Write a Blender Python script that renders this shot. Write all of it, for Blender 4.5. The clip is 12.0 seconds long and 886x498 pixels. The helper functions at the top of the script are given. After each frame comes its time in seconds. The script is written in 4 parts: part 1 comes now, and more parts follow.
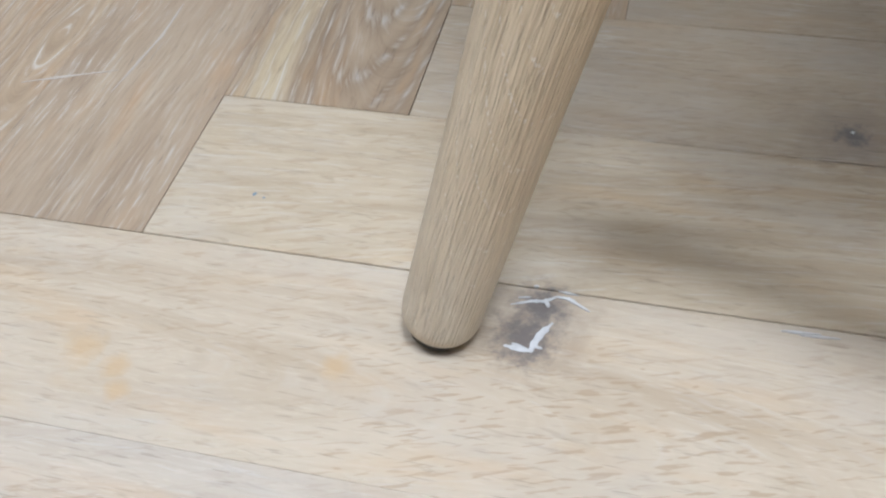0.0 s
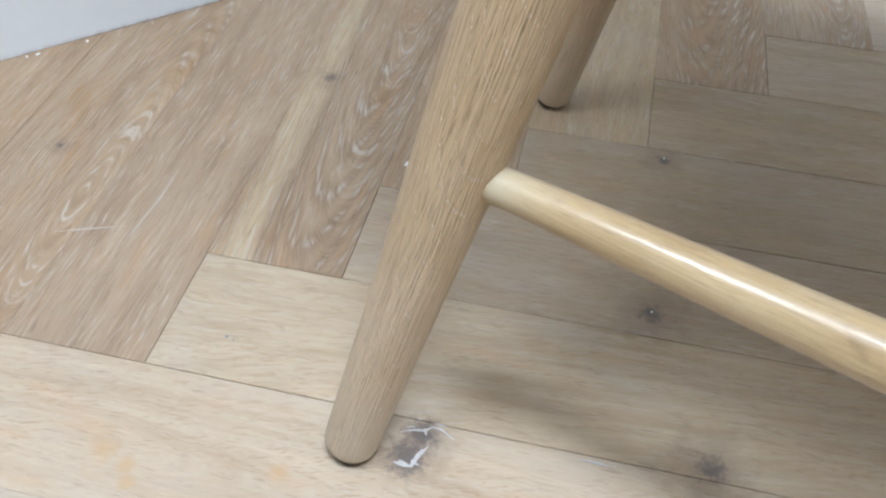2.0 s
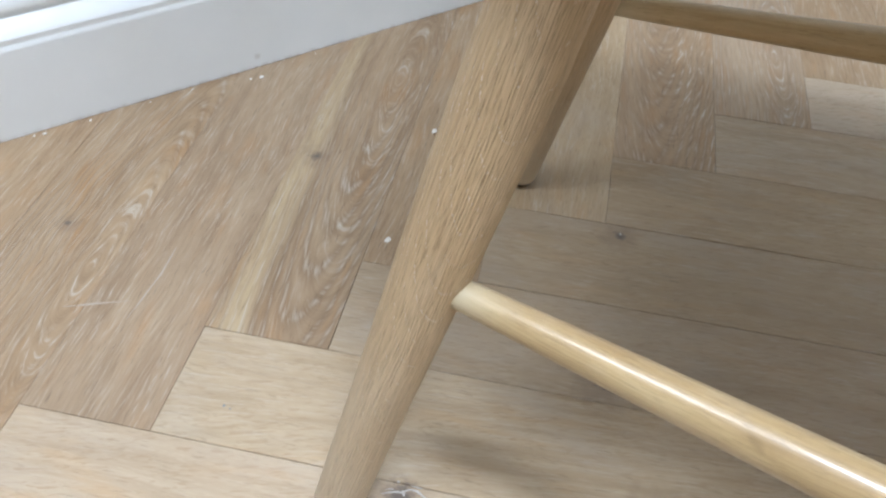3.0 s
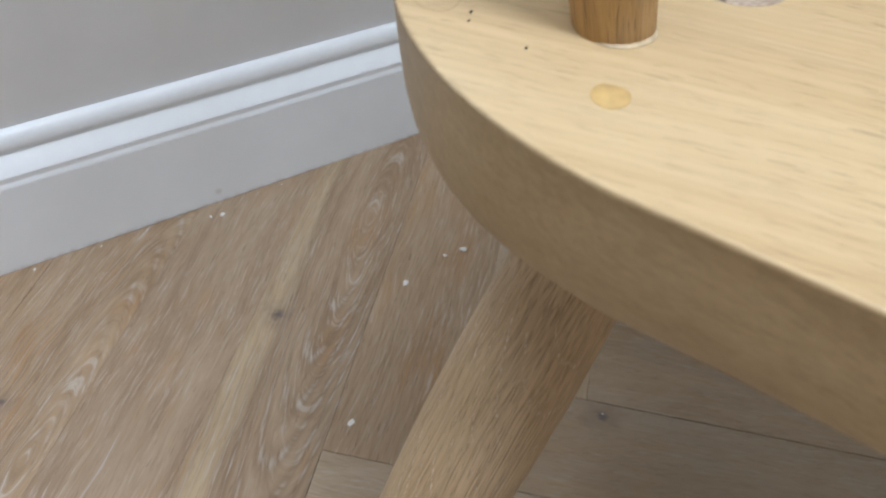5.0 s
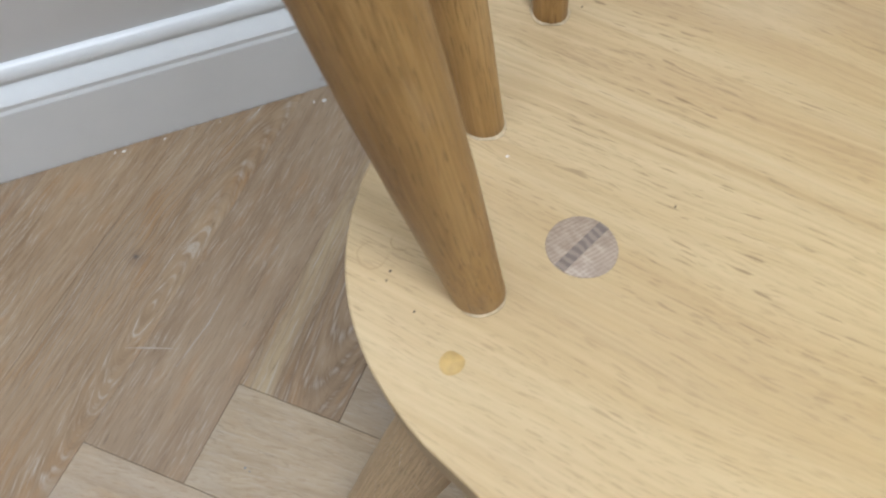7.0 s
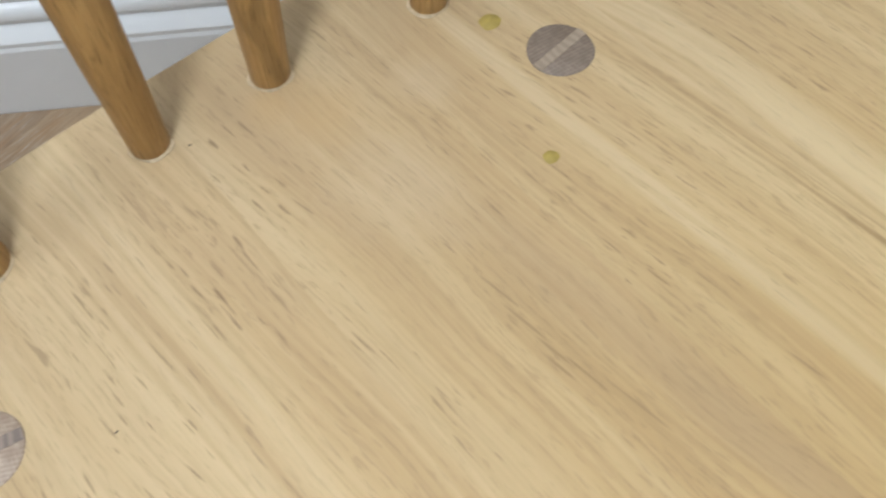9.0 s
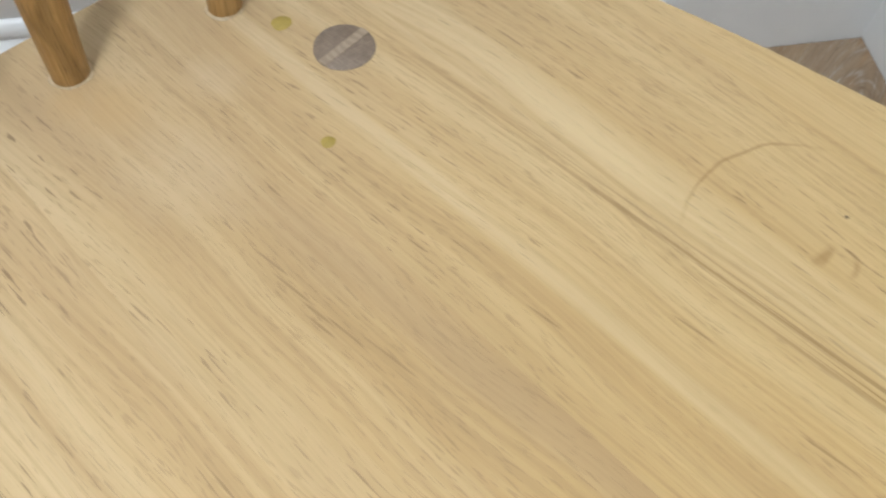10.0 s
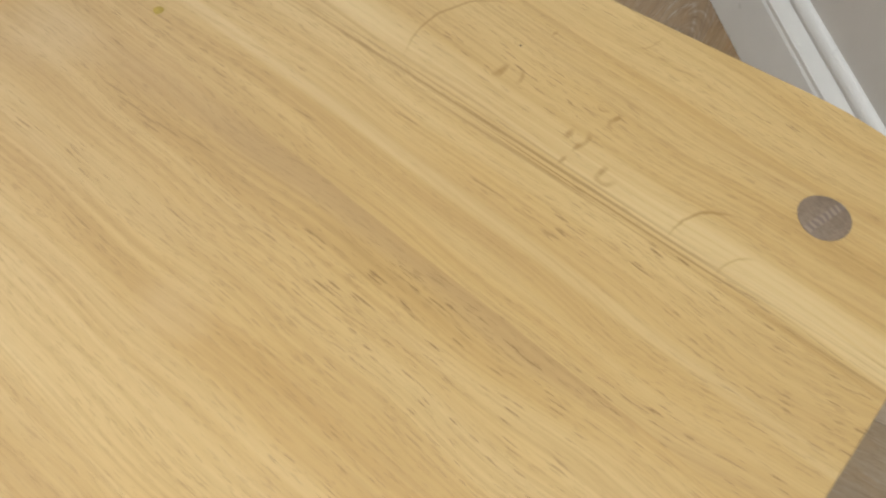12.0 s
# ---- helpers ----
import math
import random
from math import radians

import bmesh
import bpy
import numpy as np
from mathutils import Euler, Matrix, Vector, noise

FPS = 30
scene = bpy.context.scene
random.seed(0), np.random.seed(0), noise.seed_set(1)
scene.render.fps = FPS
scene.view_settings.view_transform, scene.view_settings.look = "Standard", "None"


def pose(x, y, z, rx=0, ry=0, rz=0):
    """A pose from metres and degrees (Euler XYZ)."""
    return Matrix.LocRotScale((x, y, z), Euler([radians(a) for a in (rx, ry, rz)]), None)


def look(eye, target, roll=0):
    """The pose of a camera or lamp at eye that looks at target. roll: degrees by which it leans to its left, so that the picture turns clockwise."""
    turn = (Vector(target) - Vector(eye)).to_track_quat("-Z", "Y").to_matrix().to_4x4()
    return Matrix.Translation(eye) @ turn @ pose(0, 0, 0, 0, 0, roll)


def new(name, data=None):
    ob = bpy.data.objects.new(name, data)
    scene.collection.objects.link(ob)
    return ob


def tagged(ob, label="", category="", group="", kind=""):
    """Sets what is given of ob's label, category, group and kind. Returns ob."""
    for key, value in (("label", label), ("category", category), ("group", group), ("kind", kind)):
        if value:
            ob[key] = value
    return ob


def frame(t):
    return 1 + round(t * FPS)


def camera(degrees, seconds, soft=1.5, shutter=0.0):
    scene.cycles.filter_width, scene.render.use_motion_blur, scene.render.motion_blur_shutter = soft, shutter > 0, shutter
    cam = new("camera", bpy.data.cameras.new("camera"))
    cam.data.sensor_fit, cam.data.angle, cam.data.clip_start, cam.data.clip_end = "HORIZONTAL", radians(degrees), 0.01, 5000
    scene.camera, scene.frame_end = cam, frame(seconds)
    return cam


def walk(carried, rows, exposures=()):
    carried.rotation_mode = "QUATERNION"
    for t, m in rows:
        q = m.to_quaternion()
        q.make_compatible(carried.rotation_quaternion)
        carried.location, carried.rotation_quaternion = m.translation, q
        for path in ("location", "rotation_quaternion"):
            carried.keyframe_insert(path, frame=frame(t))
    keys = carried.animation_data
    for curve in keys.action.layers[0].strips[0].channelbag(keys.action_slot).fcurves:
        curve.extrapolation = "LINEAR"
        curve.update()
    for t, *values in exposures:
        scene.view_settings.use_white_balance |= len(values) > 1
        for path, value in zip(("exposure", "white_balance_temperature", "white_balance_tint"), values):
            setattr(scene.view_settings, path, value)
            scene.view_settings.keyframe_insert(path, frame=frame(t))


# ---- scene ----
cam = camera(52.73, 12.0, soft=2.2, shutter=0.35)
PATH = [
    (0, (0.0447, -0.3458, 0.2616), (0.5372, 0.5257, -0.8556), -3.92),
    (0.5, (0.0446, -0.3631, 0.2937), (0.5523, 0.5124, -0.8134), -2.68),
    (1, (0.0381, -0.3804, 0.3362), (0.5799, 0.4842, -0.7633), 0.08),
    (1.5, (0.0372, -0.3980, 0.3766), (0.6169, 0.4629, -0.7064), 2.38),
    (2, (0.0320, -0.4086, 0.4193), (0.6178, 0.4516, -0.6609), 2.59),
    (2.5, (0.0252, -0.4203, 0.4632), (0.6198, 0.4334, -0.6173), 3.10),
    (2.7, (0.0219, -0.4244, 0.4751), (0.6322, 0.4329, -0.5938), 3.50),
    (4.3, (0.0358, -0.3967, 0.5368), (0.6896, 0.4807, -0.4893), 4.00),
    (4.5, (0.0548, -0.3717, 0.5450), (0.7031, 0.4918, -0.4962), 4.66),
    (5, (0.0997, -0.3243, 0.5428), (0.7532, 0.5394, -0.4949), 5.16),
    (5.5, (0.1233, -0.3103, 0.5424), (0.7445, 0.5464, -0.5207), 3.70),
    (6, (0.1389, -0.3112, 0.5763), (0.6702, 0.5072, -0.5630), 1.00),
    (6.3, (0.1493, -0.3232, 0.6066), (0.5872, 0.5132, -0.5590), -3.54),
    (6.5, (0.1453, -0.3241, 0.6434), (0.5523, 0.4328, -0.5860), -1.34),
    (6.7, (0.1357, -0.3305, 0.6876), (0.5297, 0.3889, -0.5683), 1.22),
    (8.3, (0.3182, -0.3070, 0.6840), (0.3677, 0.4196, -0.6273), -2.05),
    (8.5, (0.3322, -0.2992, 0.6802), (0.3877, 0.4263, -0.6315), -1.77),
    (9, (0.3664, -0.2948, 0.6807), (0.4026, 0.4355, -0.6290), -2.97),
    (9.5, (0.3935, -0.3009, 0.6856), (0.4501, 0.4449, -0.6146), -1.94),
    (10, (0.4125, -0.3276, 0.6919), (0.5565, 0.4356, -0.5914), 2.00),
    (10.5, (0.4240, -0.3718, 0.7152), (0.5989, 0.3936, -0.5629), 2.66),
    (11, (0.4360, -0.3959, 0.7235), (0.6283, 0.3636, -0.5557), 3.14),
    (11.5, (0.4562, -0.4262, 0.7388), (0.6581, 0.3197, -0.5469), 3.52),
    (12, (0.4569, -0.4633, 0.7626), (0.6722, 0.2622, -0.5324), 4.18),
]
EXPOSURES = [(0.0, 0.85, 5430, 10), (1.0, 0.91, 5380, 10), (1.5, 0.92, 5400, 10), (2.0, 0.89, 5550, 10), (2.5, 0.85, 5720, 10), (4.5, 0.68, 5850, 11),
             (5.0, 0.37, 5920, 13), (5.5, 0.27, 6050, 14), (6.2, 0.16, 6020, 13), (8.3, 0.13, 6020, 11), (9.5, 0.11, 6250, 11), (10.0, 0.13, 6350, 11), (11.0, 0.07, 6850, 11), (12.0, -0.02, 7150, 12)]
walk(cam, [(t, look(eye, target, roll)) for t, eye, target, roll in PATH], EXPOSURES)

# ---- daylight: soft overcast sky, and area lamps in two added rooflights out of view ----
world = bpy.data.worlds.new("sky")
scene.world = world
world.use_nodes = True
wn = world.node_tree
sky = wn.nodes.new("ShaderNodeTexSky")
sky.sky_type, sky.sun_disc = "NISHITA", False
sky.sun_elevation, sky.sun_rotation = radians(38), radians(200)
wn.links.new(sky.outputs[0], wn.nodes["Background"].inputs[0])
wn.nodes["Background"].inputs[1].default_value = 0.08


def window_light(name, m, width, height, power, colour):
    data = bpy.data.lights.new(name, "AREA")
    data.shape, data.size, data.size_y, data.energy, data.color = "RECTANGLE", width, height, power, colour
    ob = new(name, data)
    ob.matrix_world = m
    return ob


X0, X1, Y0, Y1, H = -1.9, 0.9920, -2.8, 0.2981, 2.45   # inner faces of the room
T = 0.12   # thickness of the walls
# two added, unseen openings in the ceiling: middle, width and length of each
# the first follows the shadows' slant, the second is fill for walls and spindles
UNSEEN_TOP_LIGHTS = ((0.02, -0.95, 0.46, 0.52, 39), (-0.55, -0.28, 0.56, 0.60, 17))
for rx, ry, rw, rl, power in UNSEEN_TOP_LIGHTS:
    window_light("rooflight_light", look((rx, ry, H + 0.16), (rx, ry, 0)), rw, rl, power, (0.95, 0.975, 1.0))


# ---- materials ----
class Nodes:
    """A short way to write a node material."""

    def __init__(self, name):
        self.mat = bpy.data.materials.new(name)
        self.mat.use_nodes = True
        self.tree = self.mat.node_tree
        self.bsdf = self.tree.nodes["Principled BSDF"]

    def add(self, kind, **values):
        node = self.tree.nodes.new("ShaderNode" + kind)
        for key, value in values.items():
            if key in ("operation", "blend_type", "data_type", "noise_dimensions", "wave_type", "bands_direction",
                       "wave_profile", "feature", "voronoi_dimensions", "interpolation_type", "clamp", "rings_direction"):
                if key == "operation":
                    node.operation = value
                elif key == "blend_type":
                    node.blend_type = value
                elif key == "data_type":
                    node.data_type = value
                elif key == "noise_dimensions":
                    node.noise_dimensions = value
                elif key == "wave_type":
                    node.wave_type = value
                elif key == "bands_direction":
                    node.bands_direction = value
                elif key == "rings_direction":
                    node.rings_direction = value
                elif key == "wave_profile":
                    node.wave_profile = value
                elif key == "feature":
                    node.feature = value
                elif key == "voronoi_dimensions":
                    node.voronoi_dimensions = value
                elif key == "interpolation_type":
                    node.interpolation_type = value
                elif key == "clamp":
                    node.clamp = value
            else:
                self.put(node.inputs[int(key[1:]) if key[0] == "i" and key[1:].isdigit() else key.replace("_", " ")], value)
        return node

    def put(self, socket, value):
        if isinstance(value, bpy.types.NodeSocket):
            self.tree.links.new(value, socket)
        elif isinstance(value, bpy.types.Node):
            self.tree.links.new(value.outputs[0], socket)
        else:
            socket.default_value = value

    def math(self, op, a, b=0.0, c=0.0):
        return self.add("Math", operation=op, i0=a, i1=b, i2=c).outputs[0]

    def vmath(self, op, a, b=(0, 0, 0)):
        return self.add("VectorMath", operation=op, i0=a, i1=b).outputs[0]

    def noise(self, vector, scale, detail=4.0, rough=0.55, distort=0.0):
        return self.add("TexNoise", Vector=vector, Scale=scale, Detail=detail, Roughness=rough, Distortion=distort).outputs[0]

    def ramp(self, fac, *stops):
        node = self.tree.nodes.new("ShaderNodeValToRGB")
        while len(node.color_ramp.elements) < len(stops):
            node.color_ramp.elements.new(0.5)
        for e, (p, c) in zip(node.color_ramp.elements, stops):
            e.position = p
            e.color = (*c, 1) if isinstance(c, tuple) else (c, c, c, 1)
        self.put(node.inputs[0], fac)
        return node.outputs[0]

    def mix(self, fac, a, b, blend="MIX"):
        node = self.tree.nodes.new("ShaderNodeMix")
        node.data_type, node.blend_type = "RGBA", blend
        for i, v in ((0, fac), (6, a), (7, b)):
            self.put(node.inputs[i], (*v, 1) if isinstance(v, tuple) and len(v) == 3 else v)
        return node.outputs[2]

    def scaled(self, vector, *s):
        return self.vmath("MULTIPLY", vector, s)

    def finish(self, colour, rough, height=None, strength=0.2, distance=0.001, **more):
        b = self.bsdf
        self.put(b.inputs["Base Color"], (*colour, 1) if isinstance(colour, tuple) else colour)
        self.put(b.inputs["Roughness"], rough)
        for key, value in more.items():
            self.put(b.inputs[key.replace("_", " ")], value)
        if height is not None:
            bump = self.add("Bump", Strength=strength, Distance=distance, Height=height)
            self.tree.links.new(bump.outputs[0], b.inputs["Normal"])
        return self.mat


def spot_mask(n, at, spots, warp=0.5, scale=90.0):
    """0 to 1 round the given places, with ragged edges."""
    ragged = n.math("SUBTRACT", n.noise(at, scale, 4.0, 0.65), 0.5)
    total = None
    for x, y, r in spots:
        gap = n.add("VectorMath", operation="DISTANCE", i0=n.scaled(at, 1.0, 1.0, 0.0), i1=(x, y, 0.0)).outputs[1]
        near = n.math("SUBTRACT", 1.0, n.math("DIVIDE", gap, r))
        near = n.math("ADD", near, n.math("MULTIPLY", ragged, warp * 2.2))
        mask = n.add("MapRange", i0=near, i1=0.0, i2=0.75).outputs[0]
        total = mask if total is None else n.math("MAXIMUM", total, mask)
    return total


def limed_oak(name, dark, mid, light, lime_amount, arch_amount, fleck_amount, ray_amount=0.0):
    """Whitewashed brushed oak of the floor: x runs along the plank; every plank has its own grain."""
    n = Nodes(name)
    at = n.add("TexCoord").outputs["Object"]
    pos = n.add("NewGeometry").outputs["Position"]
    info = n.add("ObjectInfo")
    rnd = info.outputs["Random"]
    r2 = n.math("FRACT", n.math("MULTIPLY", rnd, 17.31))
    r3 = n.math("FRACT", n.math("MULTIPLY", rnd, 71.7))
    p = n.vmath("ADD", at, n.add("CombineXYZ", X=n.math("MULTIPLY", rnd, 37.0), Y=n.math("MULTIPLY", r2, 5.0), Z=n.math("MULTIPLY", r3, 11.0)).outputs[0])
    sep = n.add("SeparateXYZ", Vector=at)
    # growth rings cut by the saw: arches round a line along the plank
    cut = n.add("SeparateColor", Color=info.outputs["Color"])
    xc, yc, bold = cut.outputs[0], cut.outputs[1], cut.outputs[2]
    wob = n.math("SUBTRACT", n.noise(n.scaled(p, 7.0, 16.0, 1.0), 1.0, 3.0), 0.5)
    dx = n.math("ABSOLUTE", n.math("SUBTRACT", sep.outputs[0], xc))
    dy = n.math("ADD", n.math("SUBTRACT", sep.outputs[1], yc), n.math("MULTIPLY", wob, 0.018))
    cup = n.math("ADD", n.math("MULTIPLY", dx, 0.105), 0.004)
    ring_at = n.math("SQRT", n.math("ADD", n.math("MULTIPLY", dy, dy), n.math("MULTIPLY", cup, cup)))
    phase = n.math("ADD", n.math("MULTIPLY", ring_at, 1250.0), n.math("MULTIPLY", wob, 6.0))
    rings = n.math("ADD", 0.5, n.math("MULTIPLY", n.math("SINE", phase), 0.5))
    sharp = n.math("POWER", rings, 7.0)
    sp = n.add("SeparateXYZ", Vector=p)
    flow = n.add("CombineXYZ", X=sp.outputs[0], Y=n.math("ADD", n.math("ADD", ring_at, n.math("MULTIPLY", dy, 0.4)), n.math("MULTIPLY", r2, 5.0)), Z=sp.outputs[2]).outputs[0]
    fine = n.noise(n.scaled(flow, 40.0, 980.0, 60.0), 1.0, 3.0, 0.65)
    streak = n.noise(n.scaled(flow, 7.0, 95.0, 10.0), 1.0, 5.0, 0.62, 0.2)
    broad = n.noise(n.scaled(p, 3.5, 16.0, 3.0), 1.0, 4.0)
    blotch = n.noise(n.scaled(p, 22.0, 40.0, 3.0), 1.0, 4.0, 0.6)
    tone = n.ramp(streak, (0.26, dark), (0.5, mid), (0.74, light))
    tone = n.mix(n.math("MULTIPLY", n.ramp(broad, (0.36, 0.0), (0.66, 1.0)), 0.55), tone, light)
    tone = n.mix(n.math("MULTIPLY", n.ramp(blotch, (0.45, 0.0), (0.75, 1.0)), 0.22), tone, dark)
    amber = n.ramp(n.noise(n.scaled(p, 14.0, 60.0, 7.0), 1.0, 3.0), (0.54, 0.0), (0.72, 1.0))
    tone = n.mix(n.math("MULTIPLY", amber, 0.55 if lime_amount > 0.5 else 0.32), tone, tuple(v * k for v, k in zip(mid, (1.12, 0.92, 0.68))))
    zone = n.ramp(n.noise(n.scaled(p, 4.0, 9.0, 2.0), 1.0, 2.0), (0.35, 0.2), (0.6, 1.0))
    arched = n.math("MULTIPLY", zone, n.math("MULTIPLY", bold, arch_amount))
    tone = n.mix(n.math("MULTIPLY", n.math("MULTIPLY", rings, arched), 0.8), tone, tuple(v * 0.74 for v in dark))
    # a yellow band of sapwood along some planks, with a dark line beside it
    side = n.math("SUBTRACT", n.math("ADD", sep.outputs[1], n.math("ADD", n.math("MULTIPLY", wob, 0.012), n.math("MULTIPLY", sep.outputs[0], -0.045))), info.outputs["Alpha"])
    sap = n.add("MapRange", i0=n.math("ABSOLUTE", side), i1=0.018, i2=0.004).outputs[0]
    tone = n.mix(n.math("MULTIPLY", sap, n.ramp(streak, (0.32, 0.2), (0.62, 0.8))), tone, (0.53, 0.42, 0.26))
    rim = n.add("MapRange", i0=n.math("ABSOLUTE", n.math("ADD", side, 0.016)), i1=0.006, i2=0.001).outputs[0]
    tone = n.mix(n.math("MULTIPLY", rim, 0.3), tone, tuple(v * 0.7 for v in dark))
    tone = n.mix(n.math("MULTIPLY", n.ramp(fine, (0.34, 1.0), (0.47, 0.0)), lime_amount * 0.42), tone, tuple(v * 0.8 for v in dark))
    # lime left in the open pores and early wood
    pore = n.ramp(fine, (0.545, 0.0), (0.665, 1.0))
    patch = n.ramp(n.noise(n.scaled(p, 9.0, 26.0, 5.0), 1.0, 4.0), (0.38, 0.3), (0.62, 1.0))
    lime = n.math("MULTIPLY", n.math("MULTIPLY", pore, patch), lime_amount)
    arches = n.math("MULTIPLY", n.math("MULTIPLY", sharp, n.ramp(fine, (0.42, 0.0), (0.55, 1.0))), n.math("MULTIPLY", arched, lime_amount * 1.25))
    lime = n.math("MINIMUM", n.math("ADD", lime, arches), 0.85)
    tone = n.mix(lime, tone, (0.56, 0.505, 0.43))
    # short brown flecks and dark pores
    tilt = n.add("VectorRotate", Vector=p, Angle=0.10)
    fleck = n.ramp(n.noise(n.scaled(tilt.outputs[0], 70.0, 480.0, 30.0), 1.0, 2.0, 0.5, 0.5), (0.30, 1.0), (0.38, 0.0))
    tone = n.mix(n.math("MULTIPLY", fleck, fleck_amount), tone, tuple(v * 0.55 for v in dark))
    # rays cut at a slant: short brown bars, thick in some stretches
    if ray_amount:
        slant = n.add("VectorRotate", Vector=p, Angle=-0.27)
        bars = n.ramp(n.noise(n.scaled(slant.outputs[0], 84.0, 620.0, 40.0), 1.0, 1.0, 0.5, 0.6), (0.345, 1.0), (0.40, 0.0))
        where = n.ramp(n.noise(n.scaled(p, 6.0, 17.0, 3.0), 1.0, 3.0), (0.34, 0.15), (0.52, 1.0))
        tone = n.mix(n.math("MULTIPLY", n.math("MULTIPLY", bars, where), ray_amount), tone, tuple(v * k for v, k in zip(mid, (0.66, 0.56, 0.46))))
        wisp = n.ramp(n.noise(n.scaled(p, 90.0, 800.0, 40.0), 1.0, 2.0, 0.6, 0.3), (0.56, 0.0), (0.66, 1.0))
        tone = n.mix(n.math("MULTIPLY", wisp, ray_amount * 0.5), tone, tuple(min(1.0, v * 1.12) for v in light))
        haze = n.ramp(n.noise(n.scaled(p, 11.0, 24.0, 3.0), 1.0, 4.0, 0.6), (0.48, 0.0), (0.70, 1.0))
        tone = n.mix(n.math("MULTIPLY", haze, 0.28), tone, (0.44, 0.405, 0.36))
    pits = n.ramp(n.noise(n.scaled(p, 60.0, 900.0, 90.0), 1.0, 1.0), (0.27, 1.0), (0.34, 0.0))
    tone = n.mix(n.math("MULTIPLY", pits, 0.4), tone, tuple(v * 0.45 for v in dark))
    # knots with grey hearts, and old orange spills
    halo = spot_mask(n, pos, ((0.167, -0.192, 0.027), (0.339, -0.187, 0.030), (0.445, -0.081, 0.020), (0.295, -0.284, 0.030), (0.284, 0.130, 0.018), (0.078, 0.153, 0.012)), 0.8, 85.0)
    tone = n.mix(n.math("MULTIPLY", halo, 0.42), tone, (0.20, 0.145, 0.105))
    heart = spot_mask(n, pos, ((0.161, -0.195, 0.015), (0.174, -0.187, 0.013), (0.340, -0.187, 0.009), (0.446, -0.081, 0.006), (0.295, -0.285, 0.010), (0.284, 0.130, 0.006), (0.078, 0.153, 0.0035)), 1.0, 210.0)
    tone = n.mix(n.math("MULTIPLY", heart, 0.8), tone, (0.105, 0.09, 0.085))
    spill = spot_mask(n, pos, ((0.026, -0.107, 0.010), (0.033, -0.122, 0.007), (0.030, -0.132, 0.006), (0.099, -0.167, 0.007)), 0.8, 110.0)
    tone = n.mix(n.math("MULTIPLY", spill, 0.45), tone, (0.50, 0.33, 0.16))
    hsv = n.add("HueSaturation", Color=tone, Value=n.math("ADD", 0.82, n.math("MULTIPLY", rnd, 0.12)),
                Saturation=n.math("ADD", 0.94, n.math("MULTIPLY", r2, 0.2)))
    hgt = n.math("SUBTRACT", n.math("SUBTRACT", n.math("MULTIPLY", fine, 0.7), pits), n.math("MULTIPLY", sharp, 0.3))
    rough = n.math("ADD", 0.40, n.math("MULTIPLY", streak, 0.25))
    return n.finish(hsv.outputs[0], rough, hgt, 0.32, 0.0006)


